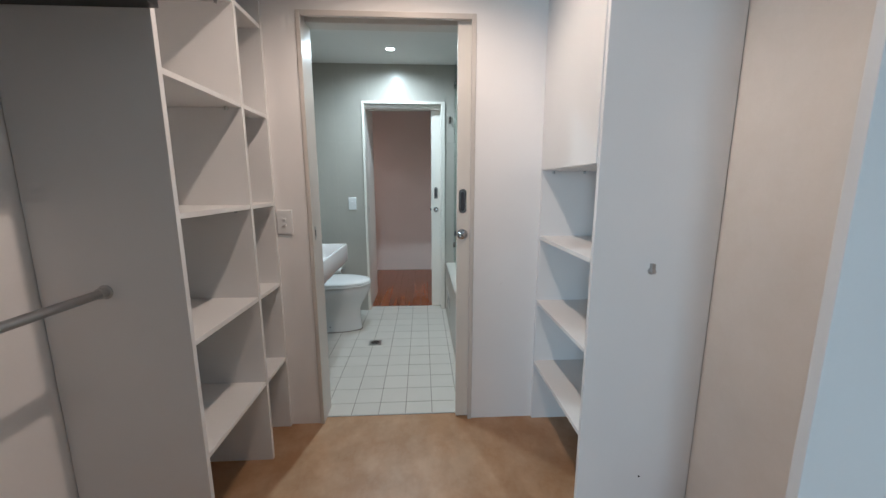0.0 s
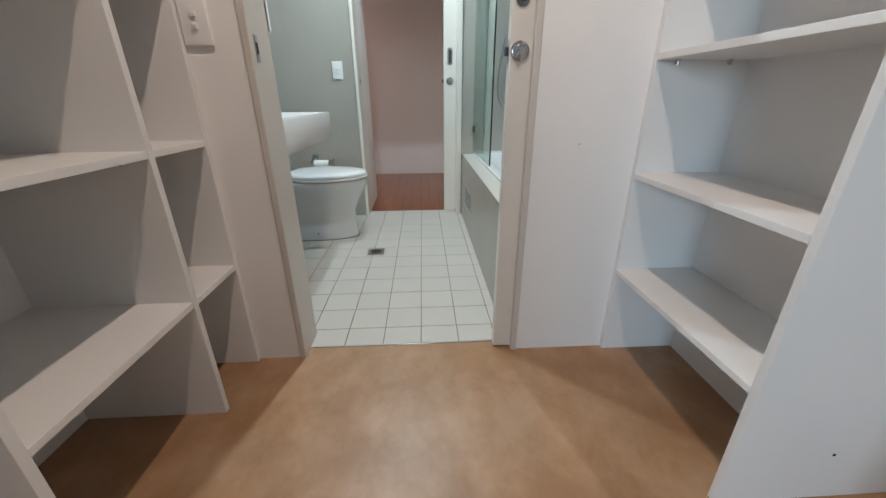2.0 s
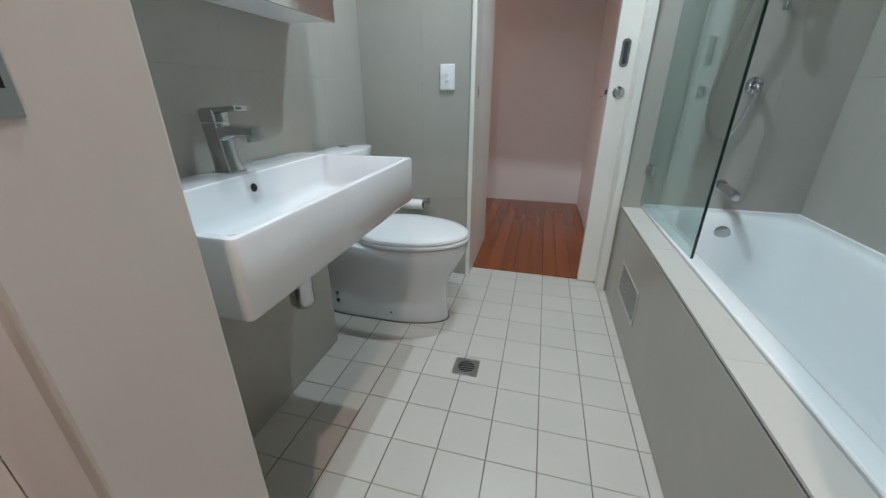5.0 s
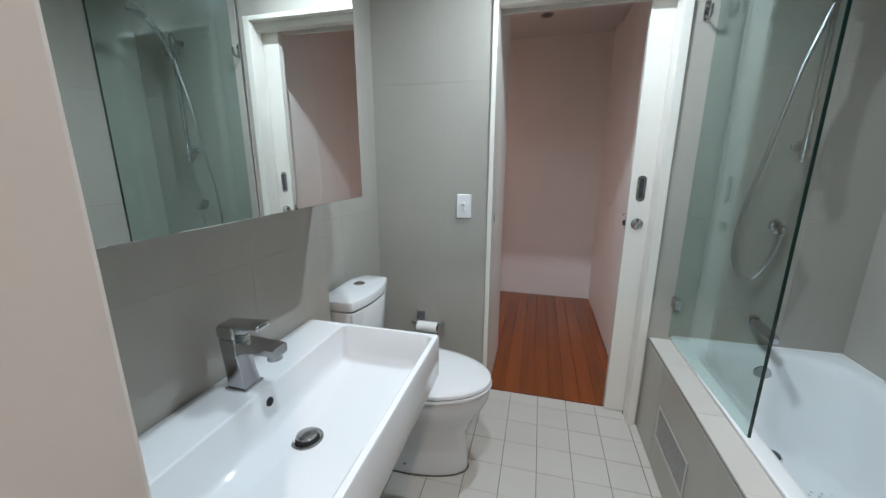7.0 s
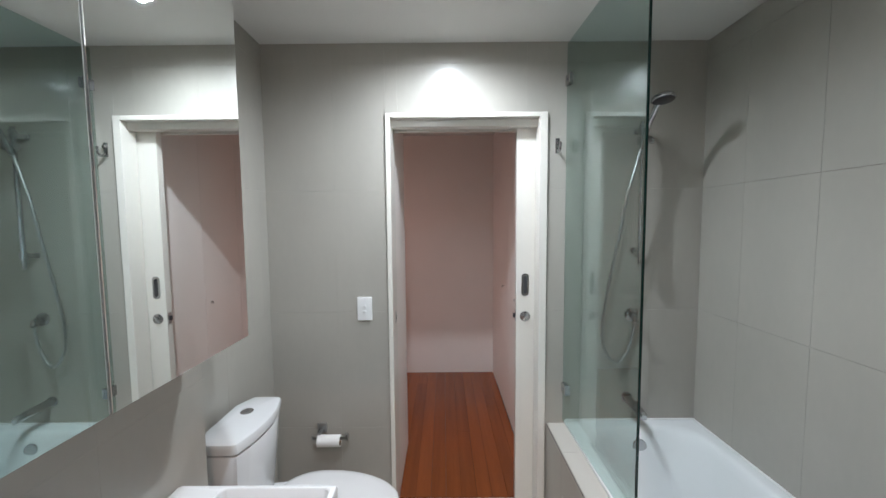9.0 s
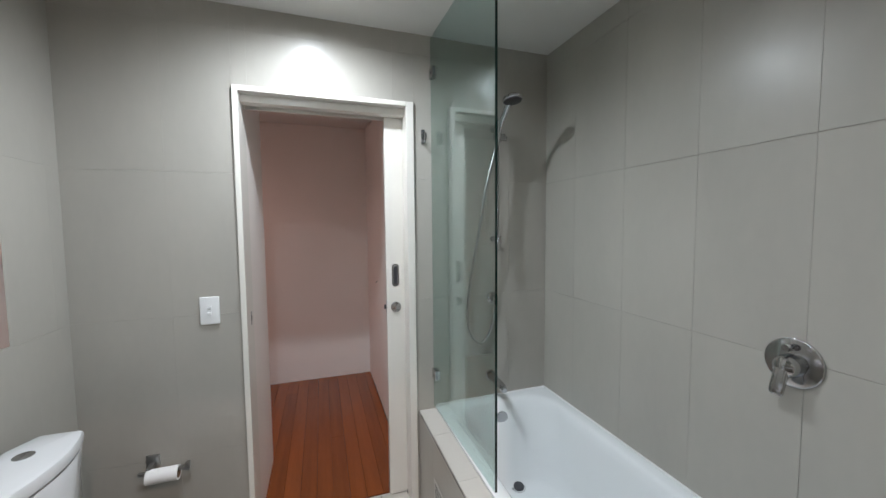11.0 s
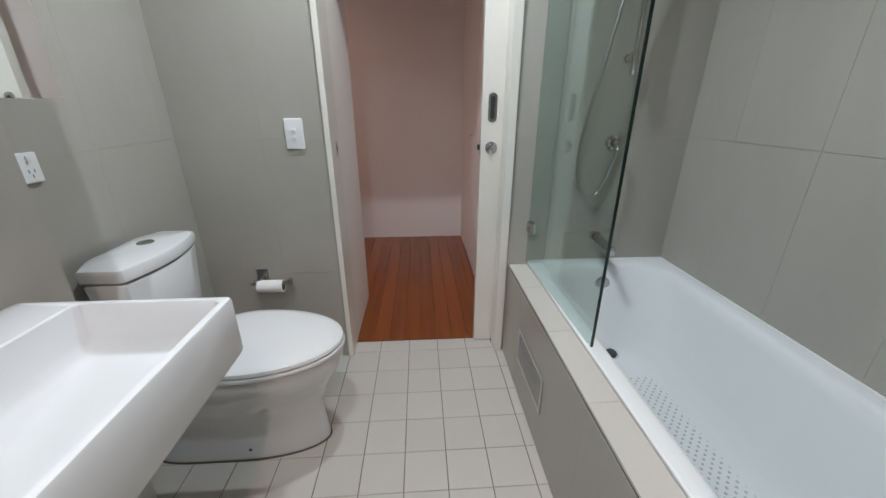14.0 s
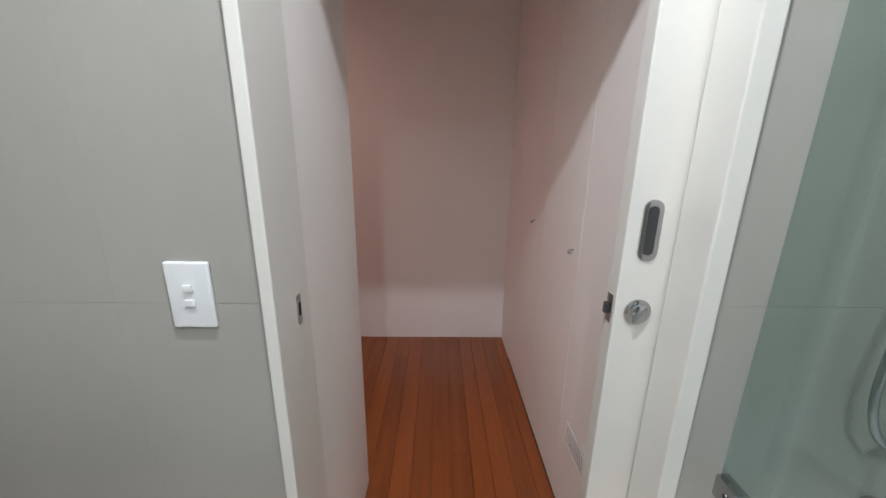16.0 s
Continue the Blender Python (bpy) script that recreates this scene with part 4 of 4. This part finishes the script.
def shower():
    root = thing("shower_rail", "chrome slide rail with hand shower and metal hose", "shower")
    rx, ry = 1.850, BY1 - 0.058
    part("rail", tube([(rx, ry, 1.275), (rx, ry, 1.93)], 0.0095, 16), CHROME, root, "", True)
    for z in (1.335, 1.895):
        br = part("rail_bracket", turned((rx, BY1 - 0.0005, z), (0, -1, 0), [(0, 0.015), (0.006, 0.015), (0.008, 0.011), (0.05, 0.010)], 18), CHROME, root, "", True)
        part("collar", tube([(rx, ry, z - 0.018), (rx, ry, z + 0.018)], 0.0165, 16), CHROME, br, "", True)
    sl = part("slider", box(rx - 0.022, rx + 0.03, ry - 0.03, ry + 0.014, 1.826, 1.856, bevel=0.006, segments=3), CHROME, root, "", True)
    part("slider_knob", turned((rx + 0.028, ry, 1.841), (1, 0, 0), [(0, 0.012), (0.02, 0.014), (0.022, 0.011)], 16), CHROME, sl, "", True)
    foot, neck, top = (rx - 0.012, ry - 0.022, 1.800), (rx - 0.010, ry - 0.062, 1.895), (rx - 0.010, ry - 0.135, 1.968)
    hs = part("hand_shower", tube(smooth_path([foot, neck, top], 8), [0.011] * 8 + [0.0135] * 9, 14), CHROME, root, "chrome hand shower", True)
    part("spray_head", turned((rx - 0.012, ry - 0.172, 1.976), (0.03, -0.16, -1.0), [(-0.022, 0.012), (-0.014, 0.03), (-0.004, 0.044), (0.006, 0.046), (0.009, 0.042), (0.010, 0.01)], 28), CHROME, hs, "round spray head", True)
    part("spray_face", turned((rx - 0.0117, ry - 0.1736, 1.966), (0.03, -0.16, -1.0), [(0, 0.041), (0.003, 0.040), (0.004, 0.034)], 28), DARK_STEEL, hs, "dark spray face", True)
    pts = [(rx - 0.013, ry - 0.02, 1.806), (rx - 0.034, ry - 0.02, 1.73), (rx - 0.072, ry - 0.016, 1.58), (rx - 0.106, ry - 0.012, 1.38), (rx - 0.140, ry - 0.008, 1.19), (rx - 0.164, ry - 0.004, 1.02), (rx - 0.160, ry - 0.002, 0.90), (rx - 0.125, ry, 0.825), (rx - 0.078, ry + 0.002, 0.806), (rx - 0.034, ry + 0.006, 0.87), (rx - 0.008, ry + 0.012, 0.96), (rx - 0.004, ry + 0.013, 1.0)]
    part("hose", tube(smooth_path(pts, 10), 0.0068, 10), STEEL, root, "flexible metal hose", True)


shower()
outlet = thing("shower_outlet", "round chrome hose outlet elbow on the tiled wall", "shower outlet")
part("rose", turned((1.848, BY1 - 0.0005, 1.022), (0, -1, 0), [(0, 0.032), (0.005, 0.032), (0.009, 0.026), (0.012, 0.016), (0.03, 0.015)], 24), CHROME, outlet, "", True)
part("elbow", tube(smooth_path([(1.848, BY1 - 0.028, 1.022), (1.848, BY1 - 0.042, 1.016), (1.848, BY1 - 0.045, 0.995)], 6), 0.0125, 14), CHROME, outlet, "", True)

spout = thing("bath_spout", "chrome bath spout above the overflow", "tap")
part("rose", turned((1.836, BY1 - 0.0005, 0.607), (0, -1, 0), [(0, 0.026), (0.006, 0.026), (0.008, 0.022)], 22), CHROME, spout, "", True)
secs = [(0.006, 0.0, 0.019), (0.06, -0.002, 0.0185), (0.12, -0.006, 0.018), (0.158, -0.012, 0.0165), (0.168, -0.018, 0.013)]
part("spout_arm", loft([[(1.836 + px, BY1 - dy, 0.607 + dz + pz) for px, pz, _ in rounded(0, 0, r, r * 0.85, r * 0.6, 0, 5)] for dy, dz, r in secs]), CHROME, spout, "", True)

mixer = thing("bath_mixer", "round chrome wall mixer with a lever and diverter", "tap")
my, mz = 3.508, 1.037
part("cover_plate", turned((BX1 - 0.0005, my, mz), (-1, 0, 0), [(0, 0.066), (0.005, 0.066), (0.0065, 0.0648), (0.0072, 0.062), (0.0105, 0.02)], 48), CHROME, mixer, "", True)
part("cartridge", turned((BX1 - 0.006, my, mz - 0.006), (-1, 0, 0), [(0, 0.031), (0.012, 0.031), (0.016, 0.029), (0.034, 0.028), (0.040, 0.025), (0.044, 0.016), (0.0455, 0.004)], 32), CHROME, mixer, "", True)
# a broad paddle that swells out of the cap and hangs forward, a little to one side
down, across = Vector((-0.30, 0.07, -0.95)).normalized(), Vector((0.02, 0.99, 0.07)).normalized()
face = down.cross(across).normalized()
root_at = Vector((BX1 - 0.036, my + 0.002, mz + 0.004))
lev = loft([[root_at + down * d + face * lift + across * px + face * py for px, py, _ in rounded(0, 0, hw, ht, ht * 0.85, 0, 5)]
            for d, lift, hw, ht in ((-0.012, 0.0, 0.010, 0.004), (0.0, 0.0, 0.018, 0.009), (0.022, 0.0, 0.0175, 0.010), (0.045, 0.001, 0.0165, 0.008), (0.066, 0.003, 0.017, 0.0055), (0.082, 0.005, 0.0165, 0.0038), (0.088, 0.006, 0.012, 0.002))])
part("lever", lev, CHROME, mixer, "", True)
part("diverter_knob", turned((BX1 - 0.010, my + 0.002, mz + 0.043), (-1, 0, 0), [(0, 0.010), (0.006, 0.010), (0.007, 0.005), (0.02, 0.005), (0.021, 0.010), (0.028, 0.009)], 16), CHROME, mixer, "", True)


# ---- floor and wall pieces ----
north = face_frame((0, BY1, 0), (1, 0, 0), (0, 0, 1))
lay(wall_north, north, [(BX0, D2L - 0.023, 0, CEIL), (D2R + 0.037, BX1, 0, CEIL), (D2L - 0.023, D2R + 0.037, D2H + 0.041, CEIL)], (0.42, TU), (VZ, TV), WALL_TILE, joint=0.00045, upright=0.0002)
east = face_frame((BX1, 0, 0), (0, -1, 0), (0, 0, 1))
lay(wall_east, east, [(-BY1, -BY0, 0.47, CEIL)], (-4.095, TU), (VZ, TV), WALL_TILE, joint=0.0015, upright=0.0008)
west = face_frame((BX0, 0, 0), (0, 1, 0), (0, 0, 1))
lay(wall_west, west, [(NIB_Y, BY1, 0, CEIL)], (4.27, TU), (VZ, TV), WALL_TILE, joint=0.00045, upright=0.0002)
nib_f = face_frame((NIB_X, 0, 0), (0, 1, 0), (0, 0, 1))
lay(nib, nib_f, [(BY0, NIB_Y, 0, CEIL)], (3.26, TU), (VZ, TV), WALL_TILE, joint=0.0003, upright=0.00025)
nib_end = face_frame((0, NIB_Y, 0), (-1, 0, 0), (0, 0, 1))
lay(nib, nib_end, [(-NIB_X, -BX0, 0, CEIL)], (-NIB_X, TU), (VZ, TV), WALL_TILE)
south = face_frame((0, BY0 + T, 0), (-1, 0, 0), (0, 0, 1))
lay(wall_south, south, [(-BX1, -D1R - 0.021, 0, CEIL), (-D1L + 0.021, -NIB_X, 0, CEIL), (-D1R - 0.021, -D1L + 0.021, D1H + 0.021, CEIL)], (-1.475, TU), (VZ, TV), WALL_TILE)
ground = face_frame((0, 0, 0), (1, 0, 0), (0, 1, 0))
lay(floor_bath, ground, [(BX0, 0.6707, BY0, BY1), (0.6707, 1.4425, 2.920, 4.749)], (0.8175, 0.1468), (4.512, 0.148), FLOOR_TILE, joint=0.0034, depth=0.004, ease=0.001, short=0.008)
for gx in lines(0.8175, 0.1468, BX0, 1.4425)[1:-1]:
    inside = D1L < gx < D2R
    part("stained_joint", box(gx - 0.0013, gx + 0.0013, 2.921 if inside else BY0, 4.748 if inside else BY1, -0.003, -0.0012), DARK_GROUT, floor_bath, "dark stained grout line")

# hall boards, with a few butt joints
x, k = -0.98, 0
while x < HX1 - 0.02:
    w = min(0.0835, HX1 - x)
    cut = 4.756 + (1.69, 1.25, 1.69, 0.62, 1.69, 1.69, 1.4)[k % 7]
    gap = (0.0006, 0.0022, 0.0005, 0.0008, 0.0026, 0.0005, 0.0014)[k % 7]
    for ya, yb in ((4.756, cut), (cut, HY1)):
        if yb - ya < 0.01:
            continue
        ob = new("board", slab(w - gap, yb - ya - 0.0006, 0.018, 0.0005, TIMBER))
        ob.parent = floor_h
        ob.matrix_basis = Matrix.Translation((x + gap / 2, ya + 0.0005, 0.0))
    x, k = x + 0.0835, k + 1
